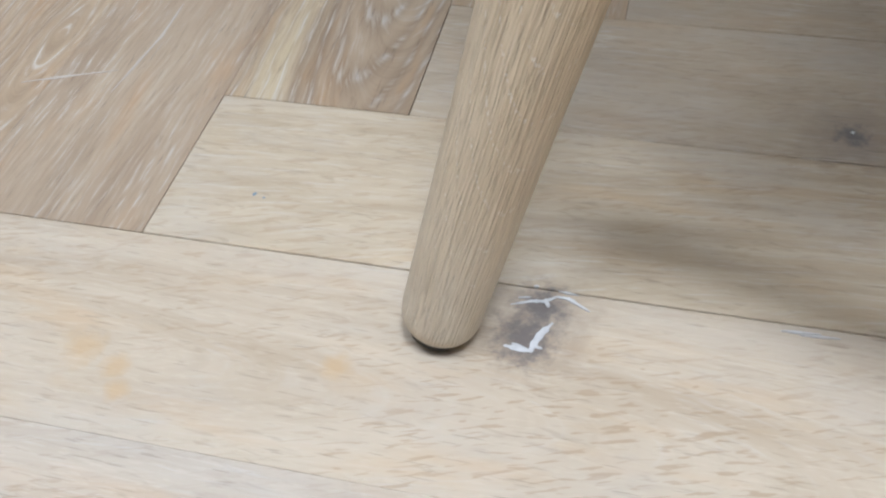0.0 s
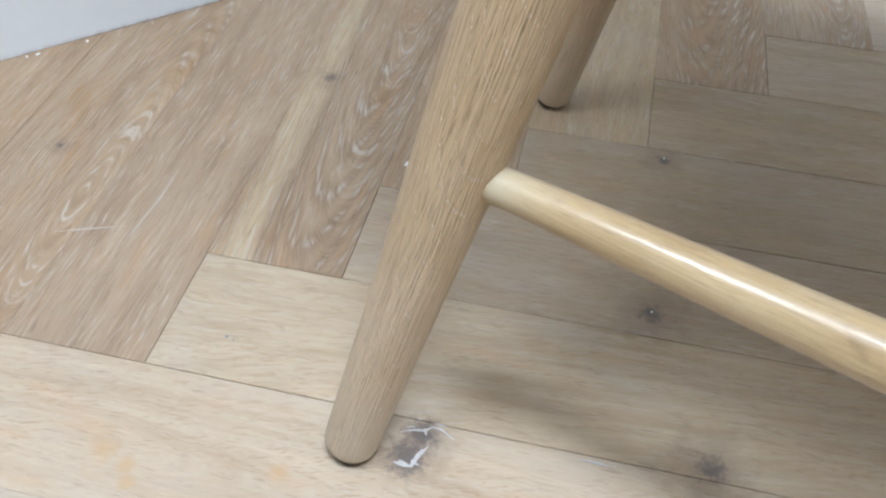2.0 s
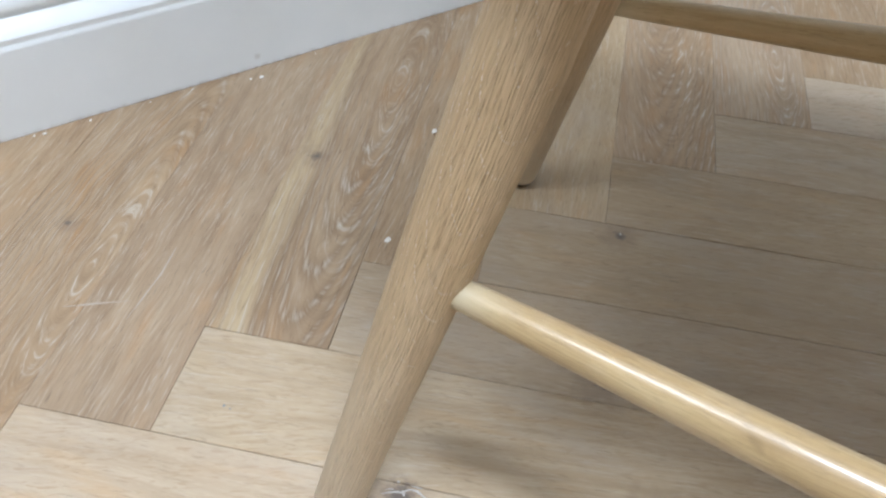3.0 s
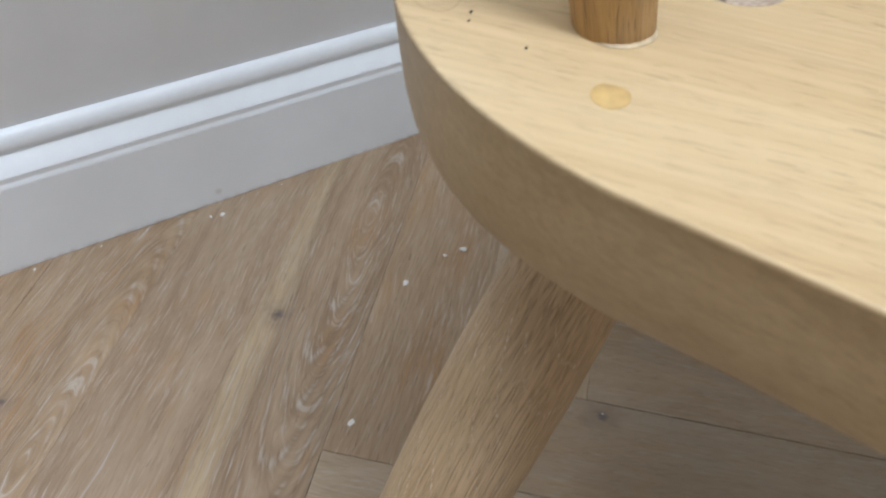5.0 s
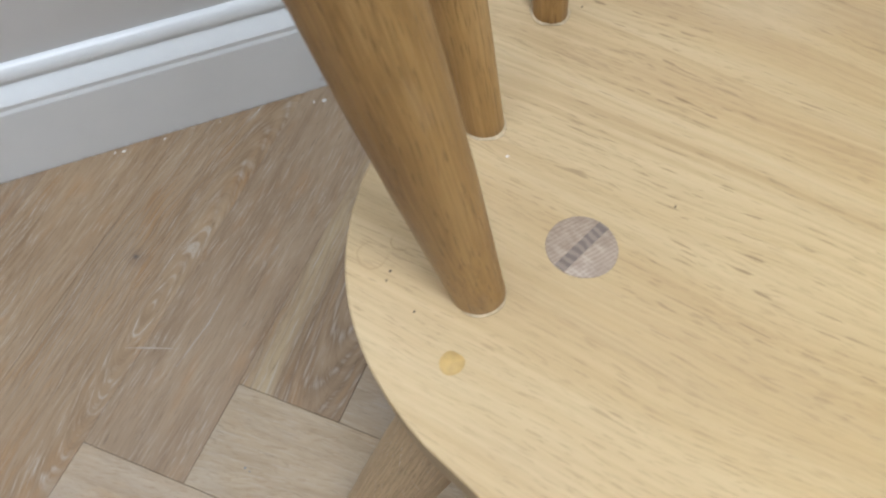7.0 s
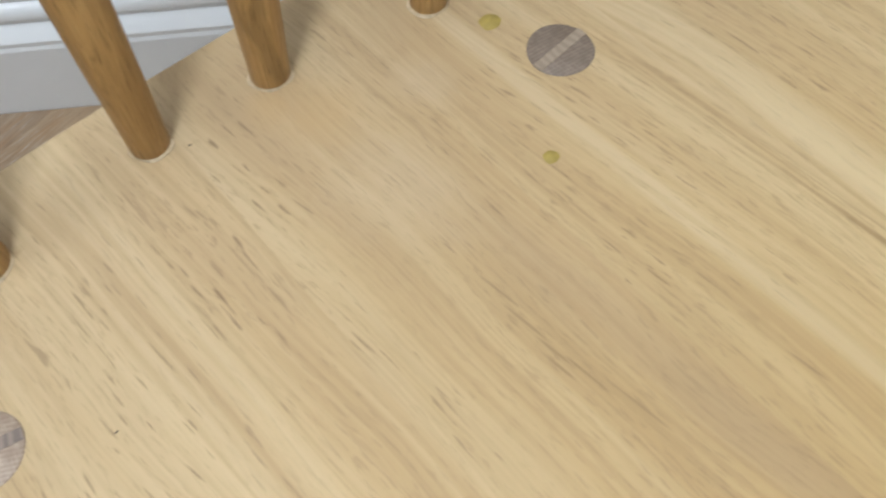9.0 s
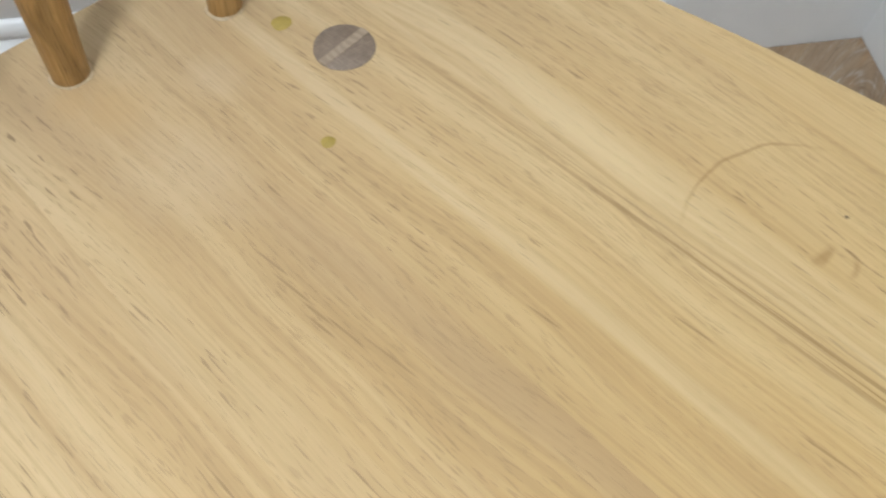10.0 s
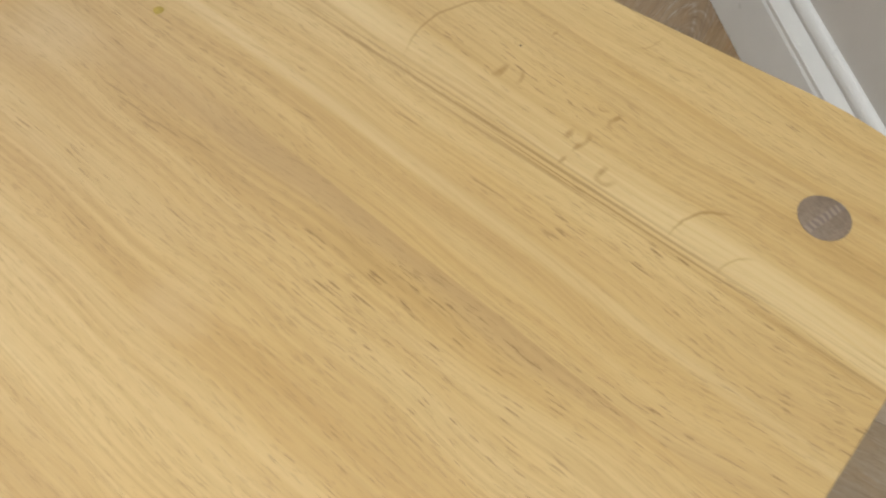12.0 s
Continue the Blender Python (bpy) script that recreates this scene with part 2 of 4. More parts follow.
def seat_wood():
    """Pale oiled oak staves; the grain runs along y."""
    n = Nodes("seat_oak")
    own = n.add("SeparateXYZ", Vector=n.add("TexCoord").outputs["Object"])
    skew = n.math("ADD", n.math("MULTIPLY", own.outputs[0], 1.181), n.math("MULTIPLY", own.outputs[1], 0.065))
    at = n.add("CombineXYZ", X=skew, Y=n.math("MULTIPLY", own.outputs[1], 1.2395), Z=n.math("MULTIPLY", own.outputs[2], 1.2)).outputs[0]
    sx = n.add("SeparateXYZ", Vector=at)
    drift = n.math("MULTIPLY", n.math("SUBTRACT", n.noise(n.scaled(at, 0.0, 5.0, 0.0), 1.0, 2.0), 0.5), 0.006)
    drift = n.math("SUBTRACT", drift, n.math("MULTIPLY", sx.outputs[1], 0.037))
    across = n.math("DIVIDE", n.math("ADD", n.math("ADD", sx.outputs[0], drift), 0.466), 0.08)
    stave = n.math("FLOOR", across)
    tone_id = n.add("TexWhiteNoise", Vector=n.add("CombineXYZ", X=n.math("MINIMUM", stave, 7.0), Y=3.7).outputs[0]).outputs[0]
    p = n.vmath("ADD", at, n.add("CombineXYZ", X=0.0, Y=n.math("MULTIPLY", tone_id, 9.0), Z=n.math("MULTIPLY", tone_id, 4.0)).outputs[0])
    bend = n.math("MULTIPLY", n.math("SUBTRACT", n.noise(n.scaled(p, 9.0, 3.2, 1.0), 1.0, 2.0), 0.5), 0.045)
    p = n.vmath("ADD", p, n.add("CombineXYZ", X=bend, Y=0.0, Z=0.0).outputs[0])

    def g(a, b, detail=3.0, rough=0.6, distort=0.0):
        return n.noise(n.scaled(p, a, b, a * 0.5), 1.0, detail, rough, distort)

    dark, mid, light = (0.50, 0.350, 0.168), (0.598, 0.444, 0.226), (0.678, 0.536, 0.302)
    broad = g(22.0, 1.8, 4.0)
    streak = g(75.0, 2.4, 4.0)
    lines = g(400.0, 5.5, 2.0, 0.5)
    lined = n.ramp(g(24.0, 2.0, 2.0), (0.36, 0.4), (0.62, 1.0))
    hair = g(950.0, 7.0, 2.0, 0.55)
    tone = n.ramp(broad, (0.32, dark), (0.5, mid), (0.70, light))
    tone = n.mix(n.math("MULTIPLY", n.ramp(streak, (0.35, 1.0), (0.52, 0.0)), 0.34), tone, dark)
    tone = n.mix(n.math("MULTIPLY", n.ramp(streak, (0.54, 0.0), (0.70, 1.0)), 0.4), tone, light)
    tone = n.mix(n.math("MULTIPLY", n.math("MULTIPLY", n.ramp(lines, (0.36, 1.0), (0.52, 0.0)), lined), 0.30), tone, tuple(v * 0.80 for v in dark))
    tone = n.mix(n.math("MULTIPLY", n.math("MULTIPLY", n.ramp(lines, (0.52, 0.0), (0.66, 1.0)), lined), 0.25), tone, tuple(min(1, v * 1.06) for v in light))
    tone = n.mix(n.math("MULTIPLY", n.ramp(hair, (0.36, 1.0), (0.50, 0.0)), 0.17), tone, tuple(v * 0.72 for v in dark))
    tone = n.mix(n.math("MULTIPLY", n.ramp(hair, (0.54, 0.0), (0.66, 1.0)), 0.14), tone, tuple(min(1, v * 1.08) for v in light))
    cloud = n.noise(n.scaled(p, 26.0, 9.0, 1.0), 1.0, 4.0, 0.6)
    tone = n.mix(n.math("MULTIPLY", n.ramp(cloud, (0.52, 0.0), (0.72, 1.0)), 0.18), tone, (0.50, 0.375, 0.225))
    # a dull grey-brown streak, and a band of close dark lines beside the widest joint
    for x0, y0, wx, wy, amount in ((-0.051, 0.18, 0.012, 0.11, 0.6), (-0.049, 0.31, 0.010, 0.08, 0.5), (-0.044, 0.07, 0.010, 0.05, 0.3)):
        rx = n.math("DIVIDE", n.math("SUBTRACT", n.math("ADD", sx.outputs[0], bend), x0), wx)
        ry = n.math("DIVIDE", n.math("SUBTRACT", sx.outputs[1], y0), wy)
        dull = n.add("MapRange", i0=n.math("ADD", n.math("MULTIPLY", rx, rx), n.math("MULTIPLY", ry, ry)), i1=1.0, i2=0.1).outputs[0]
        tone = n.mix(n.math("MULTIPLY", dull, amount), tone, (0.455, 0.33, 0.185))
    by_joint = n.math("ADD", n.math("SUBTRACT", sx.outputs[0], n.math("MULTIPLY", drift, 0.15)), 0.1385)
    close = n.add("MapRange", i0=n.math("ABSOLUTE", n.math("ADD", by_joint, -0.002)), i1=0.010, i2=0.003).outputs[0]
    close = n.math("MULTIPLY", close, n.add("MapRange", i0=sx.outputs[1], i1=0.06, i2=0.22, i3=0.3, i4=1.0).outputs[0])
    run = n.add("CombineXYZ", X=n.math("MULTIPLY", by_joint, 560.0), Y=n.math("MULTIPLY", sx.outputs[1], 5.0), Z=0.0).outputs[0]
    hard = n.ramp(n.noise(run, 1.0, 1.0, 0.5, 0.2), (0.41, 1.0), (0.49, 0.0))
    tone = n.mix(n.math("MULTIPLY", n.math("MULTIPLY", close, hard), 0.80), tone, (0.28, 0.175, 0.072))
    # pores: short dark dashes, thick in some bands
    dash = n.ramp(g(1350.0, 105.0, 2.0, 0.5, 0.25), (0.355, 1.0), (0.425, 0.0))
    long_dash = n.ramp(g(1000.0, 66.0, 1.0, 0.5, 0.15), (0.29, 1.0), (0.35, 0.0))
    band = n.ramp(g(30.0, 7.0, 3.0), (0.38, 0.25), (0.60, 1.0))
    band2 = n.ramp(g(17.0, 6.0, 2.0), (0.42, 0.1), (0.60, 1.0))
    dash = n.math("MAXIMUM", n.math("MULTIPLY", dash, n.math("MULTIPLY", band, 0.36)), n.math("MULTIPLY", long_dash, n.math("MULTIPLY", band2, 0.78)))
    up = n.add("SeparateXYZ", Vector=n.add("TexCoord").outputs["Normal"]).outputs[2]
    dash = n.math("MULTIPLY", dash, n.add("MapRange", i0=up, i1=0.5, i2=0.9, i3=0.12, i4=1.0).outputs[0])
    tone = n.mix(dash, tone, (0.25, 0.16, 0.078))
    # seat rim: oiled, dirty end grain, plus shade painted in by the faces' tilt
    rim = n.add("MapRange", i0=up, i1=0.75, i2=0.35).outputs[0]
    soak_shade = n.ramp(n.noise(n.scaled(at, 260.0, 260.0, 900.0), 1.0, 3.0, 0.6), (0.3, 0.36), (0.7, 0.12))
    tone = n.mix(n.math("MULTIPLY", rim, soak_shade), tone, (0.25, 0.165, 0.085))
    # pale sapwood stripes beside two of the joints
    for x0, w, amount in ((-0.0985, 0.005, 0.45), (-0.1555, 0.0150, 0.72), (0.057, 0.014, 0.25), (0.135, 0.007, 0.1)):
        off = n.math("ABSOLUTE", n.math("SUBTRACT", n.math("ADD", sx.outputs[0], n.math("MULTIPLY", drift, 0.6)), x0))
        stripe = n.add("MapRange", i0=off, i1=w, i2=w * 0.5).outputs[0]
        tone = n.mix(n.math("MULTIPLY", n.math("MULTIPLY", stripe, n.math("MULTIPLY", n.ramp(streak, (0.3, 0.45), (0.6, 1.0)), n.ramp(lines, (0.36, 0.55), (0.55, 1.0)))), amount), tone, (0.74, 0.61, 0.37))
    # glue lines between the staves
    edge = n.math("FRACT", across)
    seam = n.add("MapRange", i0=n.math("ABSOLUTE", n.math("SUBTRACT", edge, 0.02)), i1=0.016, i2=0.004).outputs[0]
    tone = n.mix(n.math("MULTIPLY", seam, n.math("MULTIPLY", n.ramp(streak, (0.4, 1.0), (0.6, 0.35)), 0.04)), tone, (0.26, 0.165, 0.08))
    worn_lit = spot_mask(n, n.scaled(at, 1.0, 0.7, 1.0), ((-0.035, 0.006, 0.026), (0.036, 0.13, 0.018), (-0.072, -0.016, 0.014)), 0.6, 40.0)
    tone = n.mix(n.math("MULTIPLY", worn_lit, 0.22), tone, (0.72, 0.60, 0.40))
    amber = spot_mask(n, n.scaled(at, 1.0, 1.0, 1.0), ((-0.036, -0.040, 0.020), (-0.024, -0.052, 0.013)), 0.5, 45.0)
    tone = n.mix(n.math("MULTIPLY", amber, 0.35), tone, (0.60, 0.40, 0.16))
    # faint marks left on the seat: parts of rings, and smudges
    for cx, cy, r, w, lo, hi, amount in ((-0.1703, 0.1995, 0.0490, 0.0011, -2.75, -0.95, 0.55), (-0.1445, 0.3615, 0.0272, 0.0011, -3.0, -1.3, 0.60),
                                         (-0.138, 0.384, 0.020, 0.0008, -2.7, -1.4, 0.40), (-0.243, 0.241, 0.0145, 0.0008, 0.6, 1.9, 0.40),
                                         (-0.160, 0.264, 0.006, 0.0018, 0.5, 3.0, 0.38), (-0.180, 0.276, 0.005, 0.0016, -3.0, 0.0, 0.34),
                                         (-0.151, 0.290, 0.006, 0.0018, -1.0, 1.6, 0.38), (-0.170, 0.209, 0.008, 0.0018, 1.2, 2.7, 0.4), (-0.186, 0.262, 0.004, 0.0010, -1.0, 1.5, 0.4),
                                         (0.160, -0.064, 0.0055, 0.0006, -3.1, 3.1, 0.3), (0.150, -0.058, 0.004, 0.0006, -2.0, 1.5, 0.45)):
        rel = n.add("SeparateXYZ", Vector=n.vmath("SUBTRACT", at, (cx, cy, 0.0)))
        dist = n.math("SQRT", n.math("ADD", n.math("MULTIPLY", rel.outputs[0], rel.outputs[0]), n.math("MULTIPLY", rel.outputs[1], rel.outputs[1])))
        dist = n.math("ADD", dist, n.math("MULTIPLY", n.math("SUBTRACT", n.noise(at, 70.0, 2.0), 0.5), 0.006))
        on = n.add("MapRange", i0=n.math("ABSOLUTE", n.math("SUBTRACT", dist, r)), i1=w, i2=w * 0.3).outputs[0]
        ang = n.math("ARCTAN2", rel.outputs[1], rel.outputs[0])
        half = (hi - lo) / 2
        fade = n.add("MapRange", i0=n.math("ABSOLUTE", n.math("SUBTRACT", ang, (lo + hi) / 2)), i1=half, i2=half * 0.35).outputs[0]
        tone = n.mix(n.math("MULTIPLY", n.math("MULTIPLY", on, fade), amount), tone, (0.30, 0.185, 0.07))
    smear = spot_mask(n, n.scaled(at, 1.0, 2.2, 1.0), ((-0.170, 0.4508, 0.007), (-0.159, 0.571, 0.005), (-0.1554, 0.59, 0.005), (-0.183, 0.599, 0.004), (-0.1438, 0.5885, 0.0035),
                                                        (-0.150, 0.632, 0.0055), (-0.21, 0.46, 0.003), (0.0801, -0.132, 0.006)), 0.7, 140.0)
    tone = n.mix(n.math("MULTIPLY", smear, 0.54), tone, (0.29, 0.175, 0.065))
    # a chain of hairline checks
    for x0, y0, run in ((-0.0307, 0.065, 0.010), (-0.0288, 0.079, 0.012), (-0.0282, 0.093, 0.009), (-0.0300, 0.106, 0.011), (-0.0255, 0.098, 0.008), (-0.0341, 0.126, 0.012),
                        (-0.0810, 0.150, 0.009), (-0.1130, 0.190, 0.010), (-0.1060, 0.250, 0.012)):
        hx = n.math("DIVIDE", n.math("SUBTRACT", n.math("ADD", sx.outputs[0], n.math("MULTIPLY", n.math("SUBTRACT", sx.outputs[1], y0), 0.06)), x0), 0.0006)
        hy = n.math("DIVIDE", n.math("SUBTRACT", sx.outputs[1], y0), run)
        check = n.add("MapRange", i0=n.math("ADD", n.math("MULTIPLY", hx, hx), n.math("MULTIPLY", hy, hy)), i1=1.0, i2=0.3).outputs[0]
        tone = n.mix(n.math("MULTIPLY", check, 0.5), tone, (0.24, 0.15, 0.07))
    tone = n.add("HueSaturation", Color=tone, Saturation=n.add("MapRange", i0=sx.outputs[1], i1=-0.05, i2=0.25, i3=0.94, i4=1.13).outputs[0], Value=n.math("ADD", 0.86, n.math("MULTIPLY", tone_id, 0.06))).outputs[0]
    hgt = n.math("SUBTRACT", n.math("MULTIPLY", lines, 0.5), n.math("MULTIPLY", dash, 1.4))
    return n.finish(tone, n.math("ADD", 0.40, n.math("MULTIPLY", streak, 0.14)), hgt, 0.18, 0.0005)


def turned_oak(name, dark, mid, light, rough, bump, ridge, pore, knots=0.0, foot=0.0, gloss=0.0, rings=0.0, reach=(0.21, 0.03)):
    """Turned oak: the grain runs along z."""
    dark, mid, light = (tuple(v * 0.88 for v in c) for c in (dark, mid, light))
    n = Nodes(name)
    at = n.add("TexCoord").outputs["Object"]
    rnd = n.add("ObjectInfo").outputs["Random"]
    p = n.vmath("ADD", at, n.add("CombineXYZ", X=n.math("MULTIPLY", rnd, 3.0), Y=n.math("MULTIPLY", rnd, 7.0), Z=rnd).outputs[0])
    bend = n.math("MULTIPLY", n.math("SUBTRACT", n.noise(n.scaled(p, 20.0, 20.0, 7.0), 1.0, 2.0), 0.5), 0.006)
    p = n.vmath("ADD", p, n.add("CombineXYZ", X=bend, Y=bend, Z=0.0).outputs[0])

    def g(a, b, detail=3.0, rough_=0.6):
        return n.noise(n.scaled(p, a, a, b), 1.0, detail, rough_)

    broad, streak, lines = g(26.0, 5.0, 4.0), g(150.0, 4.0, 4.0), g(1300.0, 6.0, 2.0, 0.55)
    tone = n.ramp(broad, (0.30, dark), (0.5, mid), (0.70, light))
    tone = n.mix(n.math("MULTIPLY", n.ramp(streak, (0.34, 1.0), (0.58, 0.0)), 0.25), tone, dark)
    tone = n.mix(n.math("MULTIPLY", n.ramp(lines, (0.36, 1.0), (0.52, 0.0)), ridge), tone, tuple(v * 0.72 for v in dark))
    tone = n.mix(n.math("MULTIPLY", n.ramp(lines, (0.54, 0.0), (0.68, 1.0)), ridge * 0.7), tone, tuple(min(1, v * 1.06) for v in light))
    dash = n.ramp(g(1900.0, 105.0, 1.0, 0.5), (0.32, 1.0), (0.39, 0.0))
    tone = n.mix(n.math("MULTIPLY", dash, pore), tone, tuple(v * 0.5 for v in dark))
    if knots:
        k = n.ramp(n.noise(n.scaled(p, 45.0, 45.0, 22.0), 1.0, 3.0, 0.6, 0.6), (0.66, 0.0), (0.74, 1.0))
        tone = n.mix(n.math("MULTIPLY", k, knots), tone, tuple(v * 0.35 for v in dark))
    wear = n.ramp(g(60.0, 22.0, 4.0), (0.58, 0.0), (0.74, 1.0))
    tone = n.mix(n.math("MULTIPLY", wear, 0.15), tone, (0.55, 0.50, 0.43))
    grooves = g(1350.0, 17.0, 1.0, 0.45)
    if rings:
        # growth rings that the lathe has cut into long arches, with pale pores along them
        sp = n.add("SeparateXYZ", Vector=p)
        heart = n.add("CombineXYZ", X=n.math("ADD", 0.050, n.math("MULTIPLY", sp.outputs[2], 0.26)), Y=n.math("MULTIPLY", sp.outputs[2], 0.02), Z=0.0).outputs[0]
        far = n.add("VectorMath", operation="DISTANCE", i0=n.scaled(at, 1.0, 1.0, 0.0), i1=heart).outputs[1]
        ring = n.math("ADD", 0.5, n.math("MULTIPLY", n.math("SINE", n.math("MULTIPLY", n.math("ADD", far, bend), 1350.0)), 0.5))
        tone = n.mix(n.math("MULTIPLY", n.ramp(ring, (0.55, 0.0), (1.0, 1.0)), rings * 0.35), tone, dark)
        pores = n.math("MULTIPLY", n.ramp(ring, (0.955, 0.0), (0.985, 1.0)), n.ramp(g(1300.0, 800.0, 1.0, 0.5), (0.55, 0.0), (0.61, 1.0)))
        pores = n.math("MULTIPLY", pores, n.ramp(g(90.0, 40.0, 2.0), (0.38, 0.0), (0.52, 1.0)))
        tone = n.mix(n.math("MULTIPLY", pores, min(1.0, rings * 1.4)), tone, (0.80, 0.74, 0.64))
        tone = n.mix(n.math("MULTIPLY", n.ramp(grooves, (0.38, 1.0), (0.47, 0.0)), rings * 0.5), tone, tuple(v * 0.66 for v in dark))
        tone = n.mix(n.math("MULTIPLY", n.ramp(grooves, (0.53, 0.0), (0.64, 1.0)), rings * 0.35), tone, tuple(min(1, v * 1.05) for v in light))
    # pale worn end; on legs it runs higher, painting in light below the seat
    if foot:
        low = n.add("MapRange", i0=n.add("SeparateXYZ", Vector=at).outputs[2], i1=reach[0], i2=reach[1]).outputs[0]
        worn_lit = n.math("MULTIPLY", n.math("POWER", low, 1.4), n.math("ADD", 0.42, n.ramp(g(35.0, 14.0, 4.0), (0.3, 0.0), (0.7, 0.55))))
        tone = n.mix(n.math("MULTIPLY", worn_lit, foot), tone, tuple(v * k for v, k in zip(mid, (1.12, 1.34, 1.80))))
    hgt = n.math("SUBTRACT", n.math("ADD", n.math("MULTIPLY", lines, 0.4), n.math("MULTIPLY", grooves, 1.7)), n.math("MULTIPLY", dash, pore))
    return n.finish(tone, n.math("ADD", rough, n.math("MULTIPLY", streak, 0.15)), hgt, bump, 0.0007, Coat_Weight=gloss, Coat_Roughness=0.16)


def end_grain(name, k):
    """Growth rings and rays of a sawn-off tenon."""
    n = Nodes(name)
    at = n.add("TexCoord").outputs["Object"]
    rnd = n.add("ObjectInfo").outputs["Random"]
    p = n.vmath("ADD", at, n.add("CombineXYZ", X=n.math("MULTIPLY", rnd, 0.2), Y=0.0, Z=0.0).outputs[0])
    sp = n.add("SeparateXYZ", Vector=p)
    wob = n.noise(p, 120.0, 3.0)
    rings = n.math("SINE", n.math("ADD", n.math("MULTIPLY", n.math("ADD", sp.outputs[1], n.math("MULTIPLY", sp.outputs[0], 0.25)), 4600.0), n.math("MULTIPLY", wob, 7.0)))
    rays = n.noise(n.scaled(p, 1700.0, 130.0, 1.0), 1.0, 2.0)
    tone = n.ramp(n.math("ADD", 0.5, n.math("MULTIPLY", rings, 0.5)), (0.1, (0.245 * k, 0.19 * k, 0.142 * k)), (0.9, (0.305 * k, 0.242 * k, 0.182 * k)))
    tone = n.mix(n.math("MULTIPLY", n.ramp(rays, (0.50, 0.0), (0.60, 1.0)), 0.55), tone, (0.37 * k, 0.31 * k, 0.24 * k))
    tone = n.mix(n.math("MULTIPLY", n.ramp(n.noise(p, 420.0, 3.0), (0.38, 1.0), (0.52, 0.0)), 0.35), tone, (0.17 * k, 0.125 * k, 0.09 * k))
    tone = n.mix(n.math("MULTIPLY", n.ramp(n.noise(p, 150.0, 3.0), (0.42, 0.0), (0.62, 1.0)), 0.35), tone, (0.19 * k, 0.14 * k, 0.10 * k))
    return n.finish(tone, 0.55, rays, 0.2, 0.0004)


def wedge_wood(name, dark, light):
    """A wedge seen end on: bars across its length."""
    n = Nodes(name)
    at = n.add("TexCoord").outputs["Object"]
    sp = n.add("SeparateXYZ", Vector=at)
    bars = n.math("SINE", n.math("ADD", n.math("MULTIPLY", sp.outputs[0], 2100.0), n.math("MULTIPLY", n.noise(at, 190.0, 3.0), 7.0)))
    tone = n.ramp(n.math("ADD", 0.5, n.math("MULTIPLY", bars, 0.5)), (0.2, dark), (0.8, light))
    return n.finish(tone, 0.55, n.noise(at, 900.0), 0.2, 0.0004)


def plain(name, colour, rough, speck=0.04, scale=30.0, bump=0.05, **more):
    n = Nodes(name)
    at = n.add("TexCoord").outputs["Object"]
    a = n.noise(at, scale, 4.0)
    b = n.noise(at, scale * 9, 3.0)
    col = n.mix(n.ramp(a, (0.3, 0.0), (0.7, 1.0)), tuple(c * (1 - speck) for c in colour), tuple(min(1, c * (1 + speck)) for c in colour))
    return n.finish(col, n.math("ADD", rough - 0.05, n.math("MULTIPLY", a, 0.1)), b, bump, 0.0006, **more)


def skirting_paint():
    """White gloss with a soft scuff and dust towards the floor."""
    n = Nodes("white_gloss_paint")
    pos = n.add("NewGeometry").outputs["Position"]
    sp = n.add("SeparateXYZ", Vector=pos)
    flat = n.add("CombineXYZ", X=sp.outputs[0], Y=sp.outputs[2], Z=0.0).outputs[0]
    soft = n.noise(pos, 16.0, 4.0)
    tone = n.mix(n.ramp(soft, (0.3, 0.0), (0.7, 1.0)), (0.80, 0.85, 0.872), (0.84, 0.888, 0.908))
    tone = n.mix(n.math("MULTIPLY", spot_mask(n, flat, ((0.579, 0.041, 0.009), (0.30, 0.012, 0.004), (0.62, 0.006, 0.012)), 0.8, 120.0), 0.35), tone, (0.42, 0.39, 0.35))
    dust = n.math("MULTIPLY", n.add("MapRange", i0=sp.outputs[2], i1=0.004, i2=0.0).outputs[0], n.ramp(n.noise(pos, 140.0, 3.0), (0.4, 0.1), (0.65, 1.0)))
    tone = n.mix(n.math("MULTIPLY", dust, 0.6), tone, (0.30, 0.26, 0.21))
    return n.finish(tone, n.math("ADD", 0.24, n.math("MULTIPLY", soft, 0.12)), n.noise(pos, 220.0, 3.0), 0.05, 0.0006)


BROWN_OAK = limed_oak("limed_brown_oak", (0.25, 0.168, 0.098), (0.365, 0.262, 0.165), (0.465, 0.358, 0.238), 0.68, 0.6, 0.12)
PALE_OAK = limed_oak("limed_pale_oak", (0.40, 0.312, 0.215), (0.475, 0.385, 0.278), (0.545, 0.457, 0.345), 0.34, 0.10, 0.22, 0.52)
GREY_OAK = limed_oak("limed_grey_oak", (0.305, 0.226, 0.138), (0.40, 0.308, 0.200), (0.475, 0.382, 0.262), 0.45, 0.2, 0.25, 0.30)
HONEY_OAK = limed_oak("limed_honey_oak", (0.315, 0.238, 0.150), (0.43, 0.342, 0.232), (0.515, 0.425, 0.305), 0.45, 0.30, 0.3, 0.35)
SEAT_OAK = seat_wood()
LEG_OAK = turned_oak("leg_oak", (0.51, 0.352, 0.190), (0.66, 0.490, 0.285), (0.76, 0.603, 0.395), 0.45, 0.75, 0.28, 0.46, 0.0, 1.0, rings=0.55, reach=(0.21, 0.0))
RAIL_OAK = turned_oak("stretcher_oak", (0.43, 0.295, 0.14), (0.57, 0.425, 0.22), (0.69, 0.56, 0.34), 0.33, 0.10, 0.25, 0.35, 0.35, 1.0, 0.5, reach=(0.05, 0.020))
